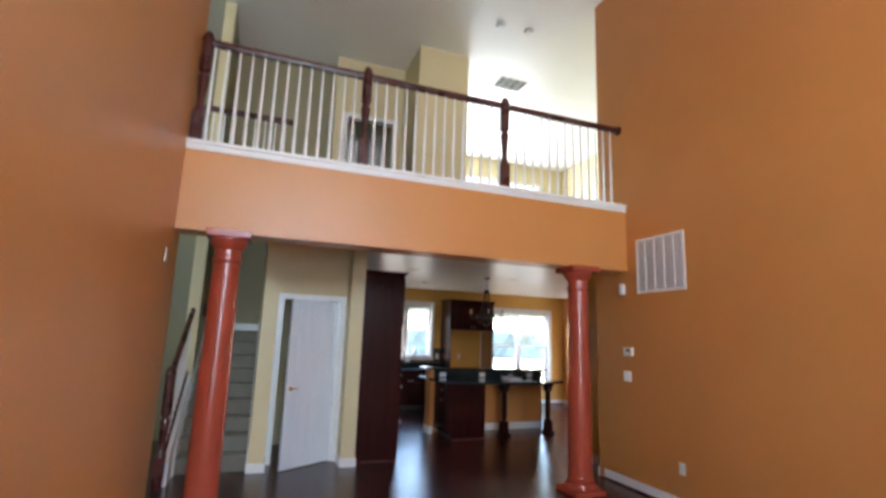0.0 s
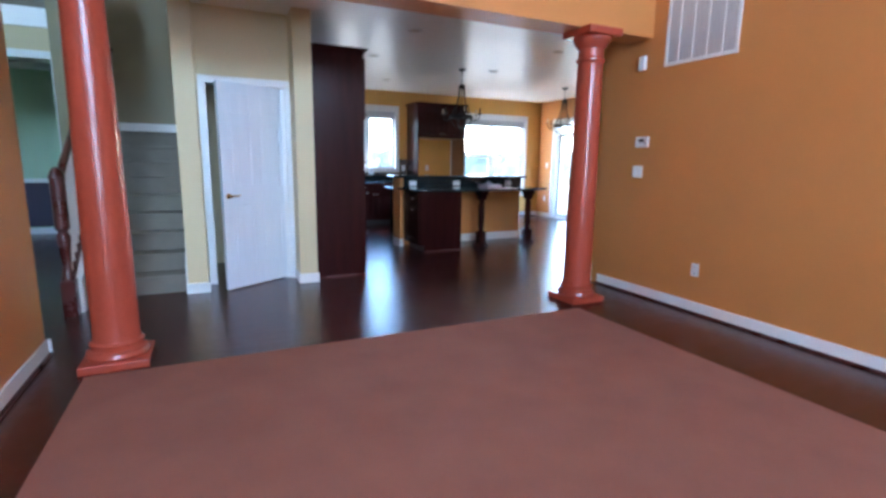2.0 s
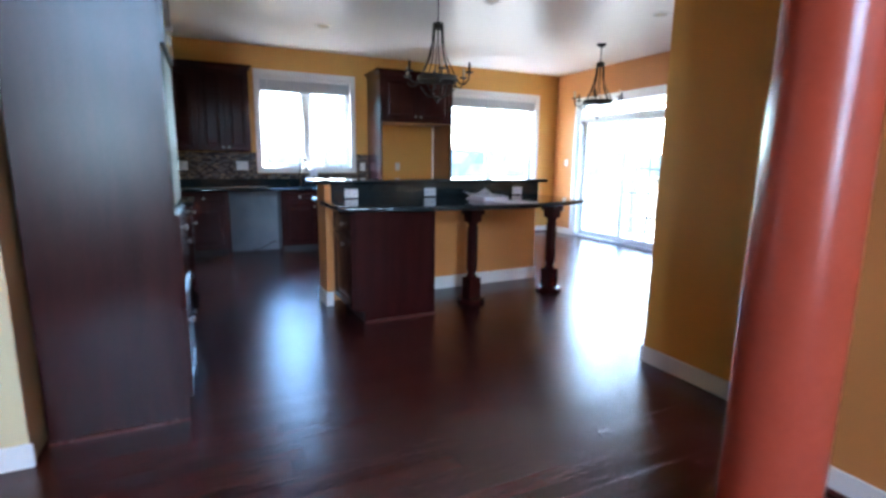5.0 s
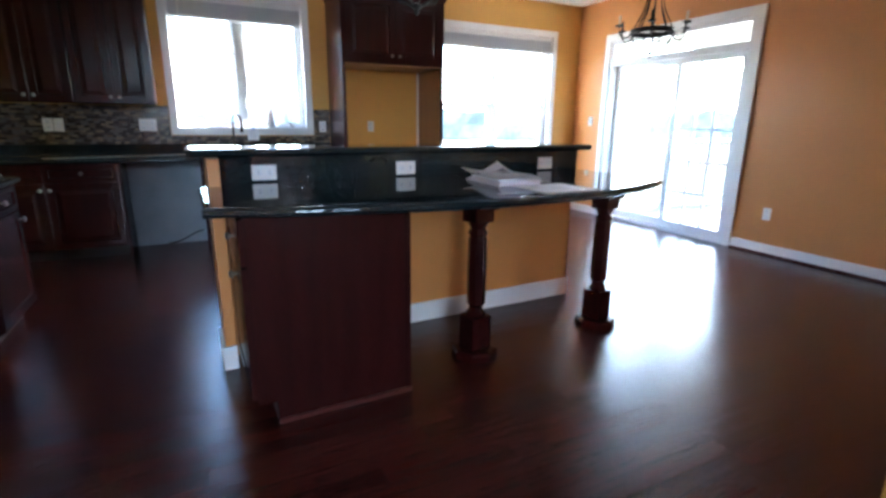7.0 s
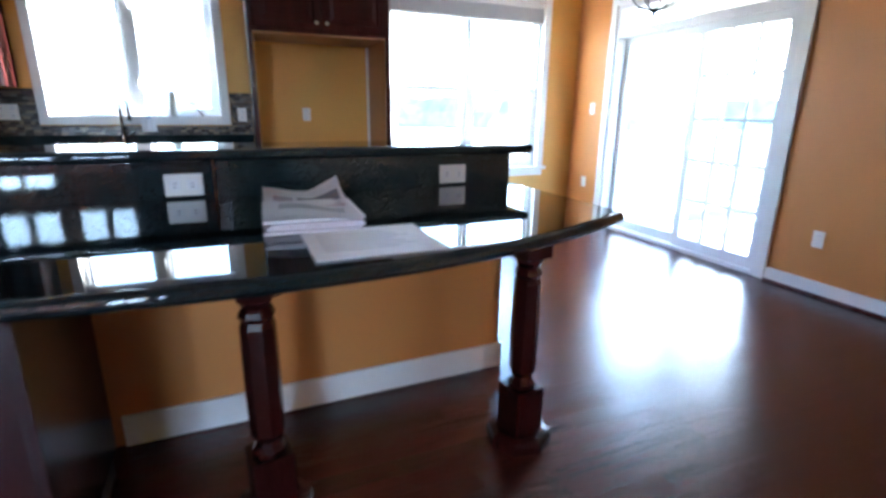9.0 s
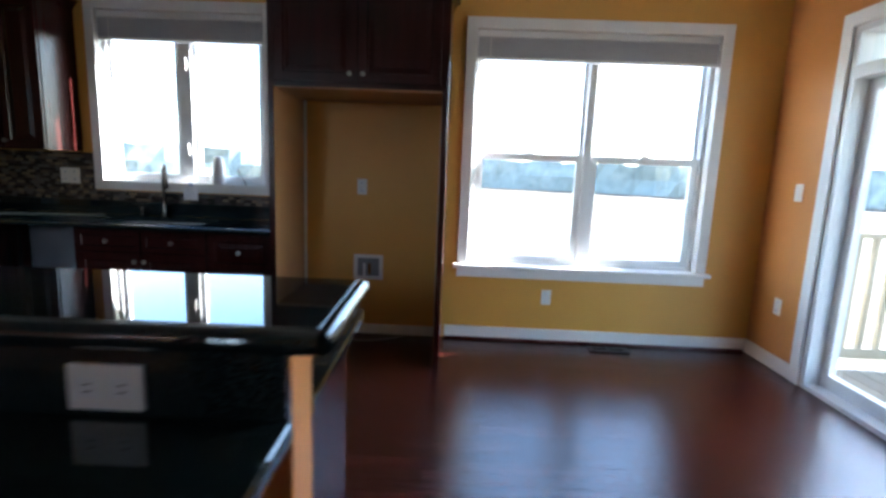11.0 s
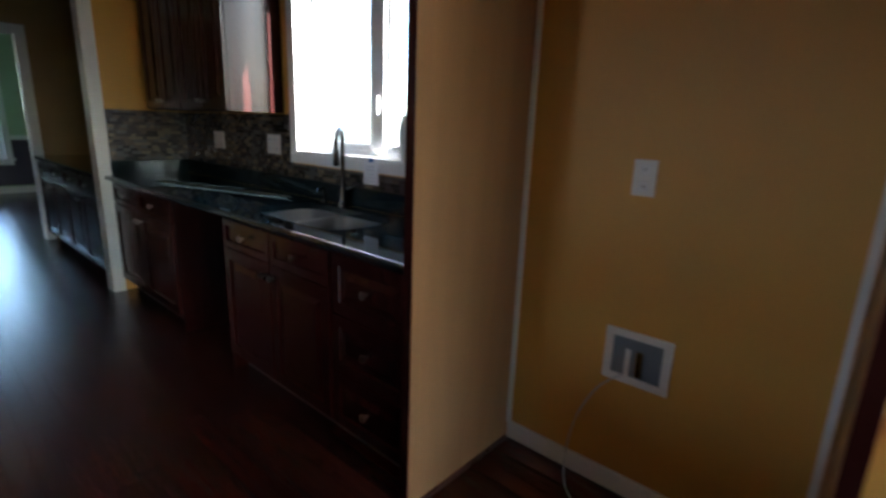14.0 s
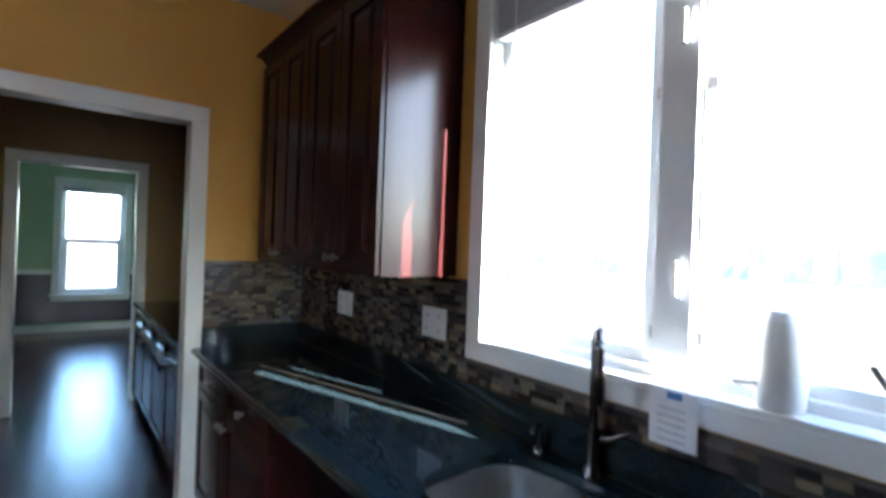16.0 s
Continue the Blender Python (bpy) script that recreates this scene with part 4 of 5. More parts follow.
part("front_edge", tube([(4.11, 8.55, 1.07), (6.555, 8.55, 1.07)], 0.0195, 12), GRANITE, bar, "rounded polished front edge", True)
part("end_edge", tube([(6.555, 8.55, 1.07), (6.555, 8.88, 1.07)], 0.0192, 12), GRANITE, bar, "rounded polished end edge", True)
part("end_edge", tube([(4.11, 8.55, 1.07), (4.11, 8.88, 1.07)], 0.0192, 12), GRANITE, bar, "rounded polished end edge", True)
askew(bar)
icab = thing("island_cabinet", "dark cherry island end cabinet with plain side panel", "cabinet", (4.25, 7.89, 0))
part("body", boxes((0.0, 0.655, 0.012, 0.58, 0.1, 0.881)), CHERRY, icab)
part("toe_kick", boxes((0.07, 0.64, 0.03, 0.57, 0, 0.1)), BLACK, icab)
part("end_panel", boxes((0.0, 0.655, 0.0, 0.012, 0.1, 0.881), (0.07, 0.655, 0.0, 0.012, 0.0, 0.1)), CHERRY, icab)
part("end_shoe", boxes((0.07, 0.67, -0.014, 0.0, 0.0, 0.022), bevel=0.004), RAILWOOD, icab)
part("side_stile", boxes((0.645, 0.667, -0.006, 0.015, 0.0, 0.881), bevel=0.002), CHERRY, icab)
side = part("side_face", boxes((-0.004, 0.0, 0.012, 0.58, 0.1, 0.881)), CHERRY, icab)
for k, (z0, h) in enumerate(((0.11, 0.56), (0.68, 0.18))):
    f = part("door" if k == 0 else "drawer", raised_front(0.53, h, rail=0.05 if k == 0 else 0.035), CHERRY, side)
    f.matrix_local = pose(-0.004, 0.56, z0, 0, 0, -90)
    kb = part("knob", lathe([(0.006, 0), (0.006, 0.014), (0.015, 0.02), (0.016, 0.026), (0.01, 0.032)], 16), NICKEL, side, "satin nickel knob", True)
    kb.matrix_local = pose(-0.024, 0.2, z0 + (h - 0.06 if k == 0 else h / 2), 0, -90, 0)

askew(knee)
askew(icab)


def island_post(at):
    ob = thing("island_post", "turned dark cherry post carrying the eating counter", "post", at, 8, "island posts")
    oct_ = [(0.125, 0.0), (0.125, 0.03), (0.115, 0.045), (0.092, 0.05)]
    part("foot", lathe(oct_, 8), CHERRY, ob)
    part("foot_block", boxes((-0.062, 0.062, -0.062, 0.062, 0.05, 0.23), bevel=0.006), CHERRY, ob)
    part("shaft", lathe([(0.05, 0.23), (0.052, 0.245), (0.04, 0.26), (0.036, 0.275), (0.046, 0.29), (0.05, 0.3), (0.052, 0.46), (0.05, 0.64), (0.044, 0.66), (0.052, 0.675), (0.046, 0.69), (0.038, 0.7), (0.05, 0.72), (0.054, 0.735)], 8), CHERRY, ob)
    part("cap", boxes((-0.058, 0.058, -0.058, 0.058, 0.735, 0.80), (-0.075, 0.075, -0.075, 0.075, 0.80, 0.881), bevel=0.005), CHERRY, ob)
    return ob


askew(island_post((5.38, 8.077, 0)))
askew(island_post((6.287, 8.102, 0)))
askew(base_cabinet("dark cherry island cabinet on the sink side", (6.44, 9.33, 0), 180, 1.05, 0.58, group="island back cabinets"))
askew(base_cabinet("dark cherry island cabinet on the sink side", (5.38, 9.33, 0), 180, 1.05, 0.58, group="island back cabinets"))
askew(tagged(part("island_worktop", boxes((4.25, 6.49, 8.75, 9.37, 0.845, 0.885), bevel=0.01), GRANITE), "black granite island worktop facing the sink", "worktop"))

# ---- papers on the counter ----
mag = thing("magazine_stack", "stack of pale magazines under a curled newspaper on the counter", "magazines", (5.565, 8.165, 0.924), -2)
for k in range(4):
    part("magazine", boxes((-0.13 + 0.008 * (k % 3), 0.115 + 0.008 * (k % 2), -0.22 + 0.012 * (k % 2), 0.13 - 0.02 * k, 0.009 * k, 0.009 * k + 0.008), bevel=0.002), PAGES if k < 3 else PAPER, mag)


def sheet_mesh(u0, u1, v0, v1, lift, n=12):
    """A patch of the curled newspaper, a little above it by lift."""
    bm = bmesh.new()
    grid = {}
    for i in range(n + 1):
        for j in range(n + 1):
            u, v = u0 + (u1 - u0) * i / n, v0 + (v1 - v0) * j / n
            z = 0.042 + 0.01 * math.sin(u * 5 + v * 2) + 0.12 * max(0, u - 0.6) * max(0, v - 0.35) + 0.012 * math.sin(v * 7)
            grid[i, j] = bm.verts.new((-0.125 + 0.235 * u, -0.23 + 0.44 * v, z + lift))
    for i in range(n):
        for j in range(n):
            bm.faces.new([grid[i + a, j + b] for a, b in ((0, 0), (1, 0), (1, 1), (0, 1))])
    bmesh.ops.solidify(bm, geom=bm.faces[:], thickness=0.002)
    return bm


news = part("newspaper", sheet_mesh(0, 1, 0, 1, 0), PAPER, mag, "curled printed newspaper sheets", True)
for u0, u1, v0, v1, ink in ((0.15, 0.92, 0.28, 0.44, PRINT), (0.42, 0.95, 0.62, 0.82, INK), (0.12, 0.36, 0.6, 0.8, PRINT), (0.1, 0.9, 0.5, 0.54, INK), (0.15, 0.85, 0.1, 0.2, BLIND)):
    part("picture", sheet_mesh(u0, u1, v0, v1, 0.0016, 8), ink, news, "printed picture", True)
sheet = thing("paper_sheet", "loose white printed sheet lying on the counter", "paper", (5.664, 7.83, 0.9235), 1)
part("sheet", boxes((-0.15, 0.15, -0.13, 0.13, 0, 0.003)), PAPER, sheet)
for k in range(7):
    part("text_line", boxes((-0.12, 0.05 + 0.05 * (k % 3) / 2, 0.07 - k * 0.024, 0.076 - k * 0.024, 0.003, 0.0034)), BLIND, sheet)


# ---- plates, vents and small fittings ----
def plate(name, label, category, at, turn, w=0.075, h=0.118, kind_of="outlet", gangs=1):
    ob = thing(name, label, category, at, turn, "wall plates")
    w = w * gangs
    part("cover", boxes((-w / 2, w / 2, -0.007, 0, -h / 2, h / 2), bevel=0.003), PLASTIC, ob)
    for g in range(gangs):
        cx = -w / 2 + w * (g + 0.5) / gangs
        if kind_of == "outlet":
            for dz in (-0.027, 0.027):
                part("socket", boxes((cx - 0.017, cx + 0.017, -0.009, -0.006, dz - 0.017, dz + 0.017), bevel=0.003), VINYL, ob)
                for dx in (-0.006, 0.006):
                    part("slot", boxes((cx + dx - 0.0012, cx + dx + 0.0012, -0.0094, -0.0088, dz - 0.006, dz + 0.006)), BLACK, ob)
        elif kind_of == "switch":
            part("rocker", boxes((cx - 0.015, cx + 0.015, -0.011, -0.006, -0.032, 0.032), bevel=0.003), VINYL, ob)
    return ob


def flat_plate(at, turn, label="white duplex outlet lying sideways in the granite splash"):
    ob = plate("outlet_plate", label, "outlet", at, turn)
    ob.rotation_euler = Euler((0, radians(90), radians(turn)))
    return ob


R, L = -90, 90    # plates on walls that face west and east
plate("outlet_plate", "white duplex outlet low on the orange wall", "outlet", (5.44, 4.297, 0.39), R)
plate("outlet_plate", "white duplex outlet low on the orange wall", "outlet", (0.52, 2.99, 0.4), L)
plate("switch_plate", "white switch plate high on the orange wall", "switch", (0.52, 4.75, 2.21), L, kind_of="blank")
plate("switch_plate", "white double switch plate under the thermostat", "switch", (5.44, 5.05, 1.24), R, gangs=2, kind_of="switch", w=0.062)
plate("outlet_plate", "white duplex outlet low on the nook wall", "outlet", (EAST, 8.785, 0.395), R)
plate("outlet_plate", "white duplex outlet beside the sliding door", "outlet", (EAST, 11.38, 0.45), R)
plate("switch_plate", "white switch plate beside the sliding door", "switch", (EAST, 11.34, 1.26), R, kind_of="switch")
plate("outlet_plate", "white duplex outlet under the twin window", "outlet", (7.472, NORTH, 0.362), 0)
plate("outlet_plate", "white outlet in the refrigerator alcove", "outlet", (6.01, NORTH, 1.168), 0)
plate("outlet_plate", "white outlet on the mosaic backsplash", "outlet", (2.945, NORTH - 0.012, 1.16), 0)
plate("switch_plate", "white switch on the mosaic backsplash", "switch", (3.025, NORTH - 0.012, 1.16), 0, kind_of="switch")
plate("outlet_plate", "white double outlet on the mosaic backsplash", "outlet", (3.735, NORTH - 0.012, 1.165), 0, gangs=2)
plate("outlet_plate", "white outlet between window and refrigerator surround", "outlet", (5.44, NORTH - 0.012, 1.16), 0)
for x in (4.433, 5.205, 6.212):
    askew(flat_plate((x, 8.597, 0.969), 0))
thermo = thing("thermostat", "white plastic thermostat on the orange wall", "thermostat", (5.44, 5.01, 1.526), R)
part("case", boxes((-0.075, 0.075, -0.028, 0, -0.05, 0.05), bevel=0.008), PLASTIC, thermo)
part("display", boxes((-0.03, 0.035, -0.0295, -0.027, 0.0, 0.03)), GROUT, thermo, "grey display")
part("button", lathe([(0.008, 0), (0.007, 0.004)], 12), BLACK, thermo).matrix_local = pose(0.05, -0.028, -0.015, 90, 0, 0)
sensor = thing("wall_sensor", "small white alarm sensor under the gallery edge", "sensor", (5.44, 5.08, 2.27), R)
part("case", boxes((-0.038, 0.038, -0.04, 0, -0.065, 0.065), bevel=0.01), PLASTIC, sensor)
part("lens", boxes((-0.024, 0.024, -0.043, -0.039, -0.03, 0.03), bevel=0.002), VINYL, sensor)


def grille(name, label, at, turn, w, h, cells, slats, m=None):
    ob = thing(name, label, "vent", at, turn)
    if m is not None:
        ob.matrix_world = m
    b = 0.03
    part("frame", boxes((-w / 2, w / 2, -0.012, 0, h / 2 - b, h / 2), (-w / 2, w / 2, -0.012, 0, -h / 2, -h / 2 + b), (-w / 2, -w / 2 + b, -0.012, 0, -h / 2 + b, h / 2 - b), (w / 2 - b, w / 2, -0.012, 0, -h / 2 + b, h / 2 - b), bevel=0.003), PLASTIC, ob)
    part("backing", boxes((-w / 2 + b, w / 2 - b, -0.003, -0.001, -h / 2 + b, h / 2 - b)), DRYWALL, ob, "pale grey duct")
    for k in range(1, cells):
        x = -w / 2 + w * k / cells
        part("divider", boxes((x - 0.007, x + 0.007, -0.011, -0.003, -h / 2 + b, h / 2 - b)), PLASTIC, ob)
    for k in range(slats):
        z = -h / 2 + b + (h - 2 * b) * (k + 0.5) / slats
        q = (h - 2 * b) / slats * 0.36
        bm = bmesh.new()
        box(bm, -w / 2 + b, w / 2 - b, -0.0012, 0.0012, -q, q, m=pose(0, -0.0055, z, 28))
        part("slat", bm, PLASTIC, ob)
    return ob


grille("return_air_grille", "large white louvred return air grille on the orange wall", (5.44, 4.48, 2.52), R, 0.71, 0.64, 5, 26)
grille("ceiling_vent", "white louvred vent in the high ceiling", (0, 0, 0), 0, 0.6, 0.45, 4, 14, m=pose(5.35, 7.9, TOP, 90, 0, 0))
grille("floor_register", "dark bronze register in the hardwood floor", (0, 0, 0), 0, 0.3, 0.1, 2, 5, m=pose(7.95, 11.55, 0.0, -90, 0, 0))
for ob in bpy.data.objects["floor_register"].children:
    ob.data.materials[0] = IRON


def downlight(x, y, z=H):
    ob = thing("downlight", "white recessed downlight, switched off", "downlight", (x, y, z), group="ceiling downlights")
    part("trim_ring", lathe([(0.095, 0), (0.095, -0.006), (0.075, -0.009), (0.068, -0.004), (0.068, -0.0015)], 28, cap=False), PLASTIC, ob, smooth=True)
    part("reflector", lathe([(0.068, -0.002), (0.05, -0.0008)], 28), STEEL, ob, "dull grey reflector", True)
    part("lamp", lathe([(0.045, -0.0025), (0.03, -0.004), (0.008, -0.005)], 20), BULB, ob, "unlit bulb face", True)


for x, y in ((3.78, 6.9), (5.86, 6.97), (3.77, 8.42), (5.85, 8.62), (4.6, 10.3), (7.6, 8.2)):
    downlight(x, y)
for x, y in ((4.37, 6.39), (4.85, 6.36)):
    sm = thing("smoke_detector", "round white smoke detector on the high ceiling", "smoke detector", (x, y, TOP))
    part("case", lathe([(0.075, 0), (0.075, -0.02), (0.06, -0.04), (0.02, -0.045)], 24), PLASTIC, sm, smooth=True)


# ---- chandeliers ----
def chandelier(x, y, ceiling, drop, arms, turn, label, s=1.0):
    ob = thing("chandelier", label, "chandelier", (x, y, ceiling), turn, "iron chandeliers")
    ring_z = -drop
    part("canopy", lathe([(0.065, 0), (0.062, -0.012), (0.03, -0.03), (0.012, -0.04)], 20), IRON, ob, smooth=True)
    hub = ring_z + 0.48 * s
    part("rod", lathe([(0.006, -0.03), (0.006, hub)], 8), IRON, ob)
    part("hub", lathe([(0.015, hub + 0.03), (0.05, hub + 0.015), (0.05, hub - 0.03), (0.03, hub - 0.04)], 16), IRON, ob, smooth=True)
    for k in range(8):
        a = 2 * math.pi * k / 8
        pts = [(r * s * math.cos(a), r * s * math.sin(a), z) for r, z in ((0.045, hub), (0.055, hub - 0.16 * s), (0.09, hub - 0.3 * s), (0.15, ring_z + 0.06), (0.175, ring_z))]
        part("strap", tube(pts, 0.006, 6), IRON, ob, smooth=True)
    part("ring", lathe([(0.19 * s, ring_z - 0.022), (0.19 * s, ring_z + 0.022), (0.178 * s, ring_z + 0.022), (0.178 * s, ring_z - 0.022), (0.19 * s, ring_z - 0.022)], 32, cap=False), IRON, ob, smooth=True)
    for k in range(8):
        a = 2 * math.pi * (k + 0.5) / 8
        pts = [(r * s * math.cos(a), r * s * math.sin(a), ring_z + z) for r, z in ((0.183, -0.02), (0.165, -0.09), (0.11, -0.15), (0.03, -0.175))]
        part("basket_strap", tube(pts, 0.005, 6), IRON, ob, smooth=True)
    part("finial", lathe([(0.006, ring_z - 0.16), (0.035, ring_z - 0.172), (0.03, ring_z - 0.185), (0.012, ring_z - 0.195), (0.014, ring_z - 0.21), (0.003, ring_z - 0.225)], 14), IRON, ob, smooth=True)
    for k in range(arms):
        a = 2 * math.pi * k / arms
        c, n = math.cos(a), math.sin(a)
        pts = [(r * s * c, r * s * n, ring_z + z) for r, z in ((0.185, 0.0), (0.23, -0.055), (0.28, -0.06), (0.315, -0.02), (0.32, 0.03))]
        arm = part("arm", tube(pts, 0.0075, 8), IRON, ob, smooth=True)
        part("drip_pan", lathe([(0.008, 0.03), (0.035, 0.036), (0.038, 0.046), (0.012, 0.046)], 14, at=(0.32 * s * c, 0.32 * s * n, ring_z)), IRON, arm, smooth=True)
        part("candle", lathe([(0.011, 0.046), (0.011, 0.125), (0.004, 0.13)], 12, at=(0.32 * s * c, 0.32 * s * n, ring_z)), IRON if k % 2 else BULB, arm, "candle sleeve", True)
    return ob


chandelier(5.33, 8.72, H, 0.74, 6, 12, "black wrought iron chandelier hanging over the island")
chandelier(8.0, 9.47, H, 0.72, 6, 40, "black wrought iron chandelier hanging in the breakfast nook")
chandelier(0.6, 9.0, TOP, 1.55, 6, 20, "black iron chandelier hanging in the open foyer", 1.3)


# ---- gallery railing ----
def newel(parent, x, y, z, h):
    part("newel", lathe([(0.05, 0), (0.05, 0.3)], square=True, at=(x, y, z)), RAILWOOD, parent, "dark red turned newel post")
    part("newel_turning", lathe([(0.048, 0.3), (0.05, 0.32), (0.034, 0.35), (0.03, 0.42), (0.04, 0.55), (0.05, 0.66), (0.032, 0.7), (0.05, 0.73)], 18, at=(x, y, z)), RAILWOOD, parent, smooth=True)
    part("newel_head", lathe([(0.052, 0.73), (0.052, h - 0.1), (0.06, h - 0.09), (0.05, h - 0.06), (0.035, h - 0.02), (0.01, h)], 4 * 5, at=(x, y, z)), RAILWOOD, parent, smooth=True)


def railing(name, label, x0, x1, y, z, newels, gap=0.112):
    ob = thing(name, label, "railing", (0, 0, 0))
    top = z + 1.0
    part("handrail", boxes((x0, x1, y - 0.032, y + 0.032, top, top + 0.055), (x0, x1, y - 0.022, y + 0.022, top - 0.012, top), bevel=0.012), RAILWOOD, ob, "dark red stained handrail")
    for x in newels:
        newel(ob, x, y, z, 1.14)
    n = int((x1 - x0) / gap)
    prof = [(0.017, 0), (0.017, 0.2), (0.013, 0.215), (0.018, 0.235), (0.011, 0.255), (0.0165, 0.34), (0.012, 0.75), (0.009, 0.99)]
    first = None
    for k in range(1, n):
        x = x0 + (x1 - x0) * k / n
        if any(abs(x - q) < 0.07 for q in newels):
            continue
        if first is None:
            first = part("baluster", lathe(prof, 10, at=(0, 0, 0)), WHITE, ob, "white turned baluster", True)
            b = first
        else:
            b = new("baluster", first.data)
            b.parent = ob
            b["label"] = "white turned baluster"
        b.matrix_local = pose(x, y, z)
    return ob


railing("gallery_railing", "gallery railing with dark handrail and white turned balusters", 0.54, 5.42, 5.09, UP + 0.035, (0.58, 2.14, 3.79))
ros = thing("rail_rosette", "dark red wooden rosette where the handrail meets the wall", "rosette", (5.44, 5.09, UP + 1.06), -90)
part("disc", lathe([(0.06, 0), (0.06, 0.012), (0.045, 0.02)], 20), RAILWOOD, ros, smooth=True).matrix_local = pose(0, 0, 0, 90)
railing("stairwell_railing", "railing over the stairwell with white balusters", 0.42, 1.5, 6.58, UP, ())

# ---- stairs ----
stairs = thing("staircase", "beige carpeted staircase rising to a landing", "stairs", (0, 0, 0))
RISE, GO, SY = 1.62 / 9, 0.235, 6.74
for k in range(9):
    y0 = SY + k * GO
    y1 = y0 + GO + 0.02 if k < 8 else 8.695
    bm = bmesh.new()
    box(bm, 0.56, 1.315, y0, 8.695, k * RISE, (k + 1) * RISE - 0.03)
    box(bm, 0.56, 1.315, y0 - 0.025, y1, (k + 1) * RISE - 0.03, (k + 1) * RISE, bevel=0.012)
    part("step", bm, STAIRCARPET, stairs)
for x0, x1 in ((0.545, 0.56), (1.303, 1.318)):
    bm = bmesh.new()
    pts = [(SY - 0.06, 0), (SY - 0.06, 0.28), (SY + 8 * GO, 8 * RISE + 0.34), (8.69, 8 * RISE + 0.34), (8.69, 8 * RISE), (SY + 0.3, 0)]
    for x in (x0, x1):
        bm.faces.new([bm.verts.new((x, y, z)) for y, z in pts])
    bm.verts.ensure_lookup_table()
    for i in range(6):
        bm.faces.new([bm.verts[j] for j in (i, (i + 1) % 6, 6 + (i + 1) % 6, 6 + i)])
    part("skirt_board", bm, WHITE, stairs, "white stair skirt board")
part("landing_trim", boxes((0.56, 1.315, 8.68, 8.695, 1.62, 1.72), bevel=0.004), WHITE, stairs)
rail = thing("stair_railing", "dark stained stair railing with newel and white balusters", "railing", (0, 0, 0))
newel(rail, 0.47, 6.25, 0, 1.22)
part("handrail", tube(smooth_line([(0.47, 6.27, 1.13), (0.47, 6.36, 1.15), (0.47, 6.5, 1.25), (0.47, 7.0, 1.55), (0.47, 7.44, 1.83), (0.47, 7.5, 1.86)], 4), 0.032, 10), RAILWOOD, rail, "dark stained handrail", True)
part("lower_rail", tube([(0.47, 6.28, 0.28), (0.47, 7.0, 0.74), (0.47, 7.5, 1.06)], 0.035, 8), RAILWOOD, rail, "dark stained lower rail", True)
for k in range(12):
    y = 6.36 + k * 0.097
    part("baluster", lathe([(0.016, 0.0), (0.016, 0.15), (0.012, 0.3), (0.01, 0.79)], 10, at=(0.47, y, 0.3 + (y - 6.28) * 0.635)), WHITE, rail, "white baluster", True)
bm = bmesh.new()
for x in (0.42, 0.545):
    bm.faces.new([bm.verts.new((x, y, z)) for y, z in ((6.31, 0), (6.31, 0.27), (7.5, 1.03), (7.5, 0))])
bm.verts.ensure_lookup_table()
for i in range(4):
    bm.faces.new([bm.verts[j] for j in (i, (i + 1) % 4, 4 + (i + 1) % 4, 4 + i)])
part("curb", bm, WHITE, rail, "white closed stringer under the lower rail")
wr = thing("wall_handrail", "dark stained handrail on the stairwell wall", "handrail", (0, 0, 0))
part("rail", tube([(0.62, 7.53, 1.8), (0.62, 8.0, 2.18), (0.62, 8.42, 2.52)], 0.03, 10), RAILWOOD, wr, smooth=True)
for y, z in ((7.7, 1.93), (8.25, 2.37)):
    part("bracket", tube([(0.555, y, z - 0.02), (0.6, y, z - 0.02), (0.62, y, z + 0.01)], 0.008, 8), NICKEL, wr, smooth=True)

# ---- pantry run ----
base_cabinet("dark cherry pantry cabinet with doors and drawers", (0.2, 11.09, 0), 0, 1.0, 0.59, group="pantry cabinets")
base_cabinet("dark cherry pantry cabinet with doors and drawers", (1.21, 11.09, 0), 0, 1.0, 0.59, group="pantry cabinets")
tagged(part("pantry_worktop", boxes((0.14, 2.26, 11.06, 11.685, 0.845, 0.88), bevel=0.008), GRANITE), "black granite pantry worktop", "worktop")
tagged(part("pantry_upstand", boxes((0.14, 2.26, 11.66, 11.687, 0.88, 0.985), bevel=0.003), GRANITE), "black granite pantry upstand", "upstand")

# ---- things on and by the window ----
bottle = thing("soap_bottle", "white plastic spray bottle on the window sill", "bottle", (4.885, 11.712, 1.144))
part("body", lathe([(0.042, 0), (0.047, 0.015), (0.047, 0.11), (0.043, 0.155), (0.035, 0.185)], 20), PLASTIC, bottle, smooth=True)
part("cap", lathe([(0.035, 0.185), (0.031, 0.2), (0.026, 0.207), (0.008, 0.21)], 16), PAPER, bottle, smooth=True)
tag = thing("paper_tag", "white printed paper card taped to the worktop upstand", "paper", (4.695, 11.645, 1.08), 0)
part("card", boxes((-0.056, 0.056, -0.002, 0, -0.066, 0.066)), PAPER, tag)
for k in range(5):
    part("text_line", boxes((-0.038, 0.03, -0.0026, -0.002, 0.02 - k * 0.018, 0.024 - k * 0.018)), BLIND, tag)
part("blue_mark", boxes((-0.015, 0.02, -0.0026, -0.002, 0.045, 0.062)), mat("blue_ink", (0.06, 0.2, 0.5), rough=0.5), tag)
stick = thing("window_prop", "thin wooden stick leaning on the window sill", "stick", (0, 0, 0))
part("stick", tube([(5.12, 11.665, 1.147), (5.03, 11.715, 1.262)], 0.006, 6), BARK, stick, smooth=True)
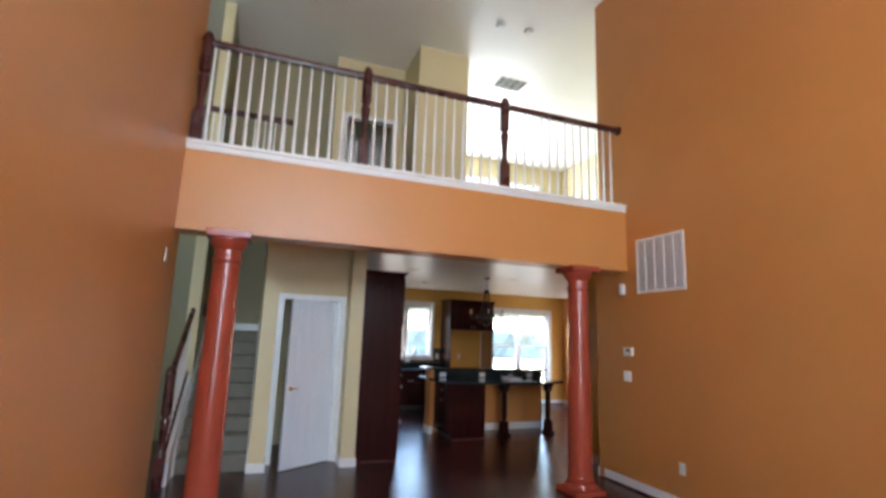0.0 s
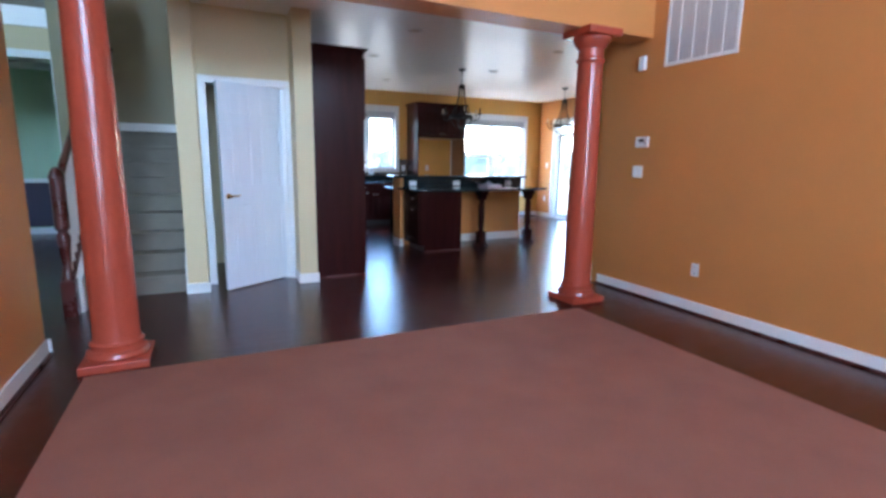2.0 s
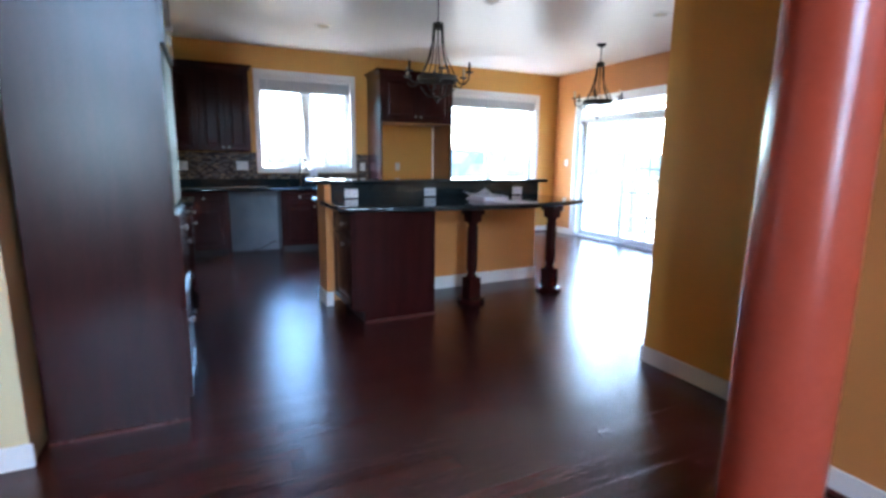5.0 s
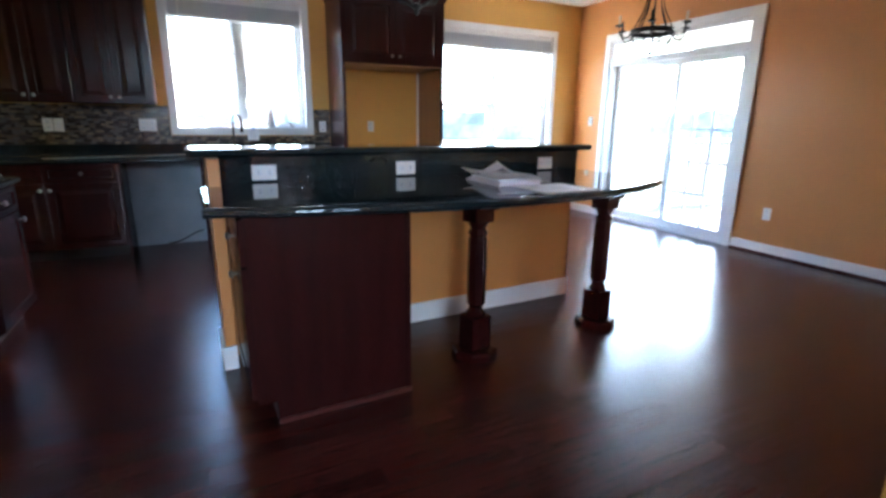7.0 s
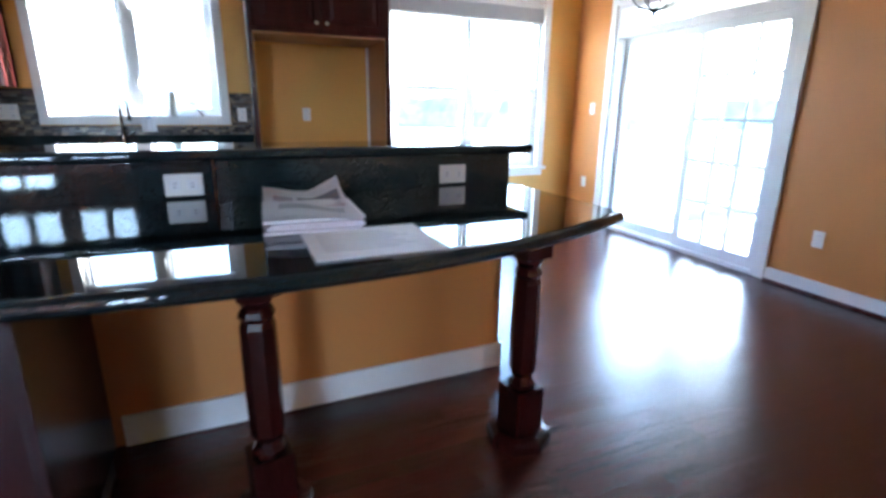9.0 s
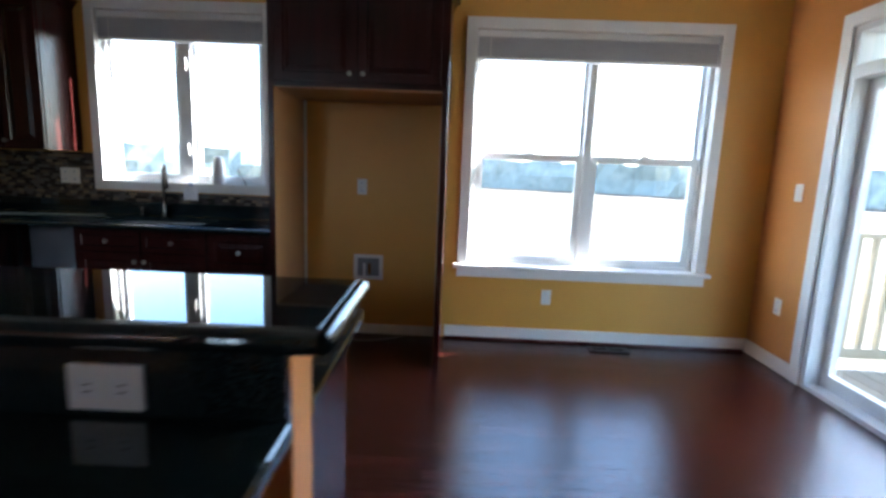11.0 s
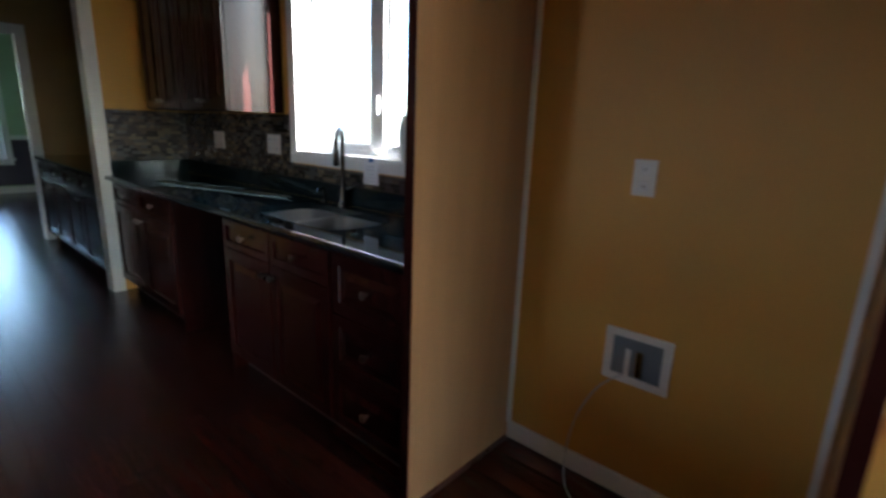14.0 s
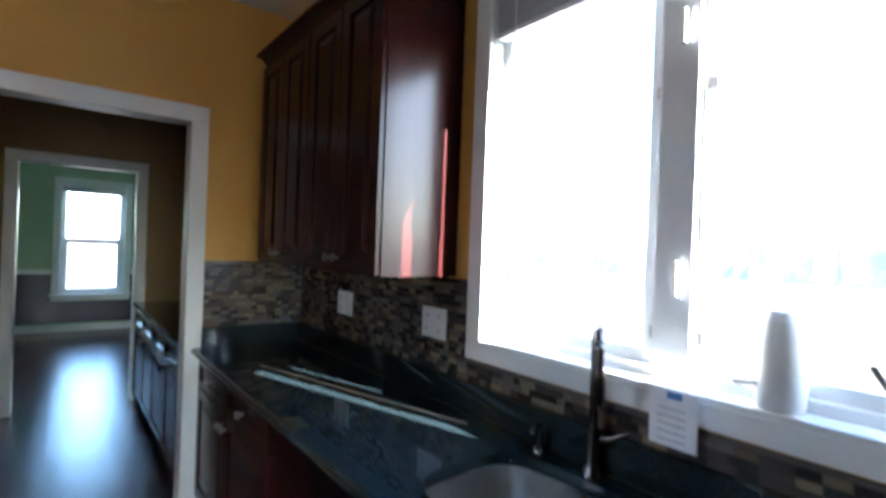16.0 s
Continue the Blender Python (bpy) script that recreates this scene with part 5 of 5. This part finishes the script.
scrap = thing("trim_strip", "long pale strip of trim lying on the black worktop", "trim strip", (3.353, 11.387, 0.881), 16.2)
part("strip", boxes((-0.42, 0.72, -0.005, 0.005, 0, 0.003), bevel=0.001), PALEWOOD, scrap)

# ---- outdoors: deck, railing and trees ----
deck = thing("deck", "weathered wooden deck outside the sliding door", "deck", (0, 0, 0))
part("joists", boxes((9.26, 14.3, 7.6, 7.7, -1.2, -0.1), (9.26, 14.3, 11.6, 11.7, -1.2, -0.1), (14.2, 14.3, 7.7, 11.6, -1.2, -0.1)), PALEWOOD, deck)
plank = None
for k in range(36):
    x = 9.27 + k * 0.14
    if plank is None:
        plank = part("deck_board", boxes((0, 0.132, 7.6, 11.7, -0.1, -0.065)), DECK, deck)
        b = plank
    else:
        b = new("deck_board", plank.data)
        b.parent = deck
    b.matrix_local = pose(x, 0, 0)
# porch roof added as a sun block, deep enough to shade the slider floor
porch = thing("porch_roof", "added porch roof over the deck, keeping sun off the nook floor", "roof", (0, 0, 0))
part("soffit", boxes((9.245, 14.4, 7.5, 12.15, 2.95, 3.0)), SIDING, porch)
part("fascia_beam", boxes((9.245, 14.4, 12.03, 12.14, 2.5, 2.95)), SIDING, porch)
part("roof_deck", boxes((9.245, 14.5, 7.4, 12.2, 3.0, 3.12)), BARK, porch)
for y in (7.65, 11.62):
    part("porch_post", boxes((14.1, 14.23, y - 0.065, y + 0.065, -0.065, 2.95), bevel=0.008), PALEWOOD, porch)
dr = thing("deck_railing", "pale yellow lumber deck railing with posts and pickets", "railing", (0, 0, 0))
for x, y in ((14.16, 9.0), (14.16, 10.3), (12.6, 11.6), (11.0, 11.6), (9.6, 11.6)):
    part("post", boxes((x - 0.05, x + 0.05, y - 0.05, y + 0.05, -0.065, 0.95), bevel=0.006), PALEWOOD, dr)
part("top_rail", boxes((14.09, 14.23, 7.72, 11.55, 0.95, 0.99)), PALEWOOD, dr)
part("top_rail", boxes((9.55, 14.09, 11.53, 11.67, 0.95, 0.99)), PALEWOOD, dr)
part("bottom_rail", boxes((14.14, 14.18, 7.72, 11.55, 0.02, 0.1)), PALEWOOD, dr)
part("bottom_rail", boxes((9.65, 14.09, 11.58, 11.62, 0.02, 0.1)), PALEWOOD, dr)
pk = None
for k in range(62):
    x, y = (14.16, 7.82 + k * 0.13) if k < 29 else (9.72 + (k - 29) * 0.13, 11.6)
    if pk is None:
        pk = part("picket", boxes((-0.017, 0.017, -0.017, 0.017, 0.1, 0.95)), PALEWOOD, dr)
        b = pk
    else:
        b = new("picket", pk.data)
        b.parent = dr
    b.matrix_local = pose(x, y, 0)


def tree(at, h, seed):
    rng = random.Random(seed)
    ob = thing("tree", "bushy tree on the edge of the field, leaves paled blue for haze", "tree", at, group="tree line")
    bm = tube([(0, 0, 0), (0.1, 0, h * 0.3), (0, 0.1, h * 0.6), (0, 0, h * 0.85)], [0.3, 0.22, 0.14, 0.04], 7)
    for k in range(5):
        a, z = rng.uniform(0, 6.28), h * rng.uniform(0.25, 0.6)
        tube([(0, 0, z), (math.cos(a) * h * 0.12, math.sin(a) * h * 0.12, z + h * 0.08), (math.cos(a) * h * 0.24, math.sin(a) * h * 0.24, z + h * 0.2)], [0.1, 0.07, 0.03], 5, bm)
    part("trunk", bm, BARK, ob)
    verts, faces = [], []
    for k in range(1300):
        u, a, b = rng.random() ** 0.4, rng.uniform(0, 6.28), rng.uniform(-1, 1)
        c = Vector((math.cos(a) * math.sqrt(1 - b * b), math.sin(a) * math.sqrt(1 - b * b), b)) * u
        c = Vector((c.x * h * 0.5, c.y * h * 0.5, h * 0.5 + c.z * h * 0.5))
        r = h * rng.uniform(0.022, 0.05)
        q = Euler((rng.uniform(0, 6), rng.uniform(0, 6), rng.uniform(0, 6))).to_matrix()
        i = len(verts)
        verts += [c + q @ Vector(p) * r for p in ((-1, -0.6, 0), (0.3, -1, 0.2), (1, 0.2, 0), (0.1, 1, -0.2), (-0.9, 0.5, 0.3))]
        faces.append(tuple(range(i, i + 5)))
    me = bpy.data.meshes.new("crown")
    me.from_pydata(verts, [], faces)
    # crown takes the foliage colour that has haze painted in
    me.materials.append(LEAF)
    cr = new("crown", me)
    cr.parent = ob
    return ob


# upright strip of woods, its haze painted and faintly glowing
wood_verts, wood_faces, wrng = [], [], random.Random(11)
for k in range(161):
    a = -1.15 + k * 0.0215
    top = 2.75 + 0.45 * noise.noise((k * 0.13, 0.0, 0.0)) + 0.45 * noise.noise((k * 0.55, 3.0, 0.0)) + wrng.uniform(-0.15, 0.15)
    for z in (-0.9, 1.0, top):
        d = 58 + 1.5 * noise.noise((k * 0.3, z, 7.0))
        wood_verts.append((6 + d * math.sin(a), 10 + d * math.cos(a), z))
    if k:
        b = 3 * k
        wood_faces += [(b - 3, b, b + 1, b - 2), (b - 2, b + 1, b + 2, b - 1)]
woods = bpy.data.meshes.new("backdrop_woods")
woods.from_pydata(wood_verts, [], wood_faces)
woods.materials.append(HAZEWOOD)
tagged(new("backdrop_woods", woods), "backdrop strip of woods past the field, haze painted in with a faint glow", "backdrop", kind="structure")

rng = random.Random(4)
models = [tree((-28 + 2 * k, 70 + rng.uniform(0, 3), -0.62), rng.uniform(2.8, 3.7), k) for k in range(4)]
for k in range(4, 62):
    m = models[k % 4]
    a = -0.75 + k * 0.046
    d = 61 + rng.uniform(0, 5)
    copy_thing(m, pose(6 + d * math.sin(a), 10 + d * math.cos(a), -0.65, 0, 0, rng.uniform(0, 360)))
barn = thing("shed", "small white shed at the edge of the field", "shed", (3.0, 56, -0.86), 8)
part("wall", boxes((-1.6, 1.6, -1.2, 1.2, 0, 2.2)), SIDING, barn)
part("roof", prism([(-1.8, -1.4), (1.8, -1.4), (1.8, 1.4), (-1.8, 1.4)], 2.2, 2.35), BARK, barn)

# ---- mosaic backsplash ----
splash = structure("backsplash", boxes((2.4, 3.925, NORTH - 0.008, NORTH, 0.985, 1.345), (3.925, 5.523, NORTH - 0.008, NORTH, 0.985, 1.062), (5.345, 5.523, NORTH - 0.008, NORTH, 1.062, 1.345), (2.395, 2.403, 11.13, NORTH - 0.008, 0.985, 1.345)), GROUT, "mosaic backsplash of small brown and grey tiles", "backsplash")
trng = random.Random(8)
TH = 0.0205
lengths = (0.028, 0.046, 0.046, 0.062)
tile_mesh = {}
near, far_tiles = [], []
for r in range(17):
    z = 0.9875 + r * 0.0212
    for wall_i, (u, end) in enumerate(((2.405, 5.52 if r < 3 else 3.925), (5.52 if r < 3 else 5.347, 5.52), (11.135, NORTH - 0.01))):
        while u < end - 0.02:
            w = min(trng.choice(lengths), end - u)
            (near if wall_i == 0 and u > 3.0 and len(near) < 300 else far_tiles).append((wall_i, u, w - 0.0022, z))
            u += w
for wall_i, u, w, z in near:
    key = round(w, 4)
    if key not in tile_mesh:
        bm = boxes((0, w, -0.0045, 0, 0, TH - 0.0015))
        tile_mesh[key] = bpy.data.meshes.new("tile")
        bmesh.ops.recalc_face_normals(bm, faces=bm.faces)
        bm.to_mesh(tile_mesh[key])
        bm.free()
        tile_mesh[key].materials.append(TILE)
    t = new("tile", tile_mesh[key])
    t.parent = splash
    t.matrix_local = pose(u, NORTH - 0.008, z)


def joined(name, dims, material, parent):
    v, f = [], []
    for x0, x1, y0, y1, z0, z1 in dims:
        i = len(v)
        v += [(x, y, z) for x in (x0, x1) for y in (y0, y1) for z in (z0, z1)]
        f += [tuple(i + k for k in q) for q in ((0, 1, 3, 2), (4, 6, 7, 5), (0, 4, 5, 1), (2, 3, 7, 6), (0, 2, 6, 4), (1, 5, 7, 3))]
    me = bpy.data.meshes.new(name)
    me.from_pydata(v, [], f)
    me.materials.append(material)
    ob = new(name, me)
    ob.parent = parent
    ob["kind"] = "stuff"
    return ob


dims = []
for wall_i, u, w, z in far_tiles:
    if wall_i == 2:
        dims.append((2.403, 2.4075, u, u + w, z, z + TH - 0.0015))
    else:
        dims.append((u, u + w, NORTH - 0.0125, NORTH - 0.008, z, z + TH - 0.0015))
joined("tiles", dims, TILES, splash)

# ---- hardwood planks, laid along x ----
PW = 0.083
frng = random.Random(5)
plank_mesh = {}
near, rest = [], []
areas = [(-4.0, 9.06, 5.6, 11.69), (-4.0, 0.36, 2.0, 5.6), (0.36, 5.78, 5.5, 5.6), (0.36, 5.44, 4.78, 5.5), (0.52, 0.82, -3.4, 4.78), (4.56, 5.44, -3.4, 4.78)]
for ax0, ax1, ay0, ay1 in areas:
    rows_n = int(math.ceil((ay1 - ay0) / PW))
    for r in range(rows_n):
        y0, y1 = ay0 + r * PW, min(ay0 + (r + 1) * PW, ay1)
        x = ax0 - frng.uniform(0, 0.9)
        while x < ax1:
            ln = frng.choice((0.7, 0.95, 1.2, 1.45))
            a, b = max(x, ax0), min(x + ln, ax1)
            if b - a > 0.02:
                full = b - a == ln and y1 - y0 > PW - 1e-6
                spot = 2.9 < a and b < 9.0 and 5.6 < y0 < 8.6
                (near if full and spot and len(near) < 300 else rest).append((a, b, y0, y1))
            x += ln
for a, b, y0, y1 in near:
    key = round(b - a, 3)
    if key not in plank_mesh:
        bm = bmesh.new()
        box(bm, 0.0008, key - 0.0008, 0.0006, PW - 0.0006, -0.012, 0)
        bm.normal_update()
        topf = max(bm.faces, key=lambda q: q.calc_center_median().z)
        bmesh.ops.bevel(bm, geom=list(topf.edges), offset=0.0012, segments=1, affect="EDGES")
        bmesh.ops.recalc_face_normals(bm, faces=bm.faces)
        plank_mesh[key] = bpy.data.meshes.new("plank")
        bm.to_mesh(plank_mesh[key])
        bm.free()
        plank_mesh[key].materials.append(PLANK)
    p = new("plank", plank_mesh[key])
    p.parent = floor
    p.matrix_local = pose(a, y0, -0.0004, frng.uniform(-0.45, 0.45), frng.uniform(-0.04, 0.04), 0)
pv, pf = [], []
for a, b, y0, y1 in rest:
    i, lean = len(pv), frng.uniform(-0.0005, 0.0005)
    pv += [(x, y, z) for x in (a + 0.0008, b - 0.0008) for y, s in ((y0 + 0.0006, -1), (y1 - 0.0006, 1)) for z in (-0.012, lean * s - 0.0004)]
    pf += [tuple(i + k for k in q) for q in ((0, 1, 3, 2), (4, 6, 7, 5), (0, 4, 5, 1), (2, 3, 7, 6), (0, 2, 6, 4), (1, 5, 7, 3))]
me = bpy.data.meshes.new("planks")
me.from_pydata(pv, [], pf)
me.materials.append(PLANKS)
planks = new("planks", me)
planks.parent = floor
planks["kind"] = "stuff"
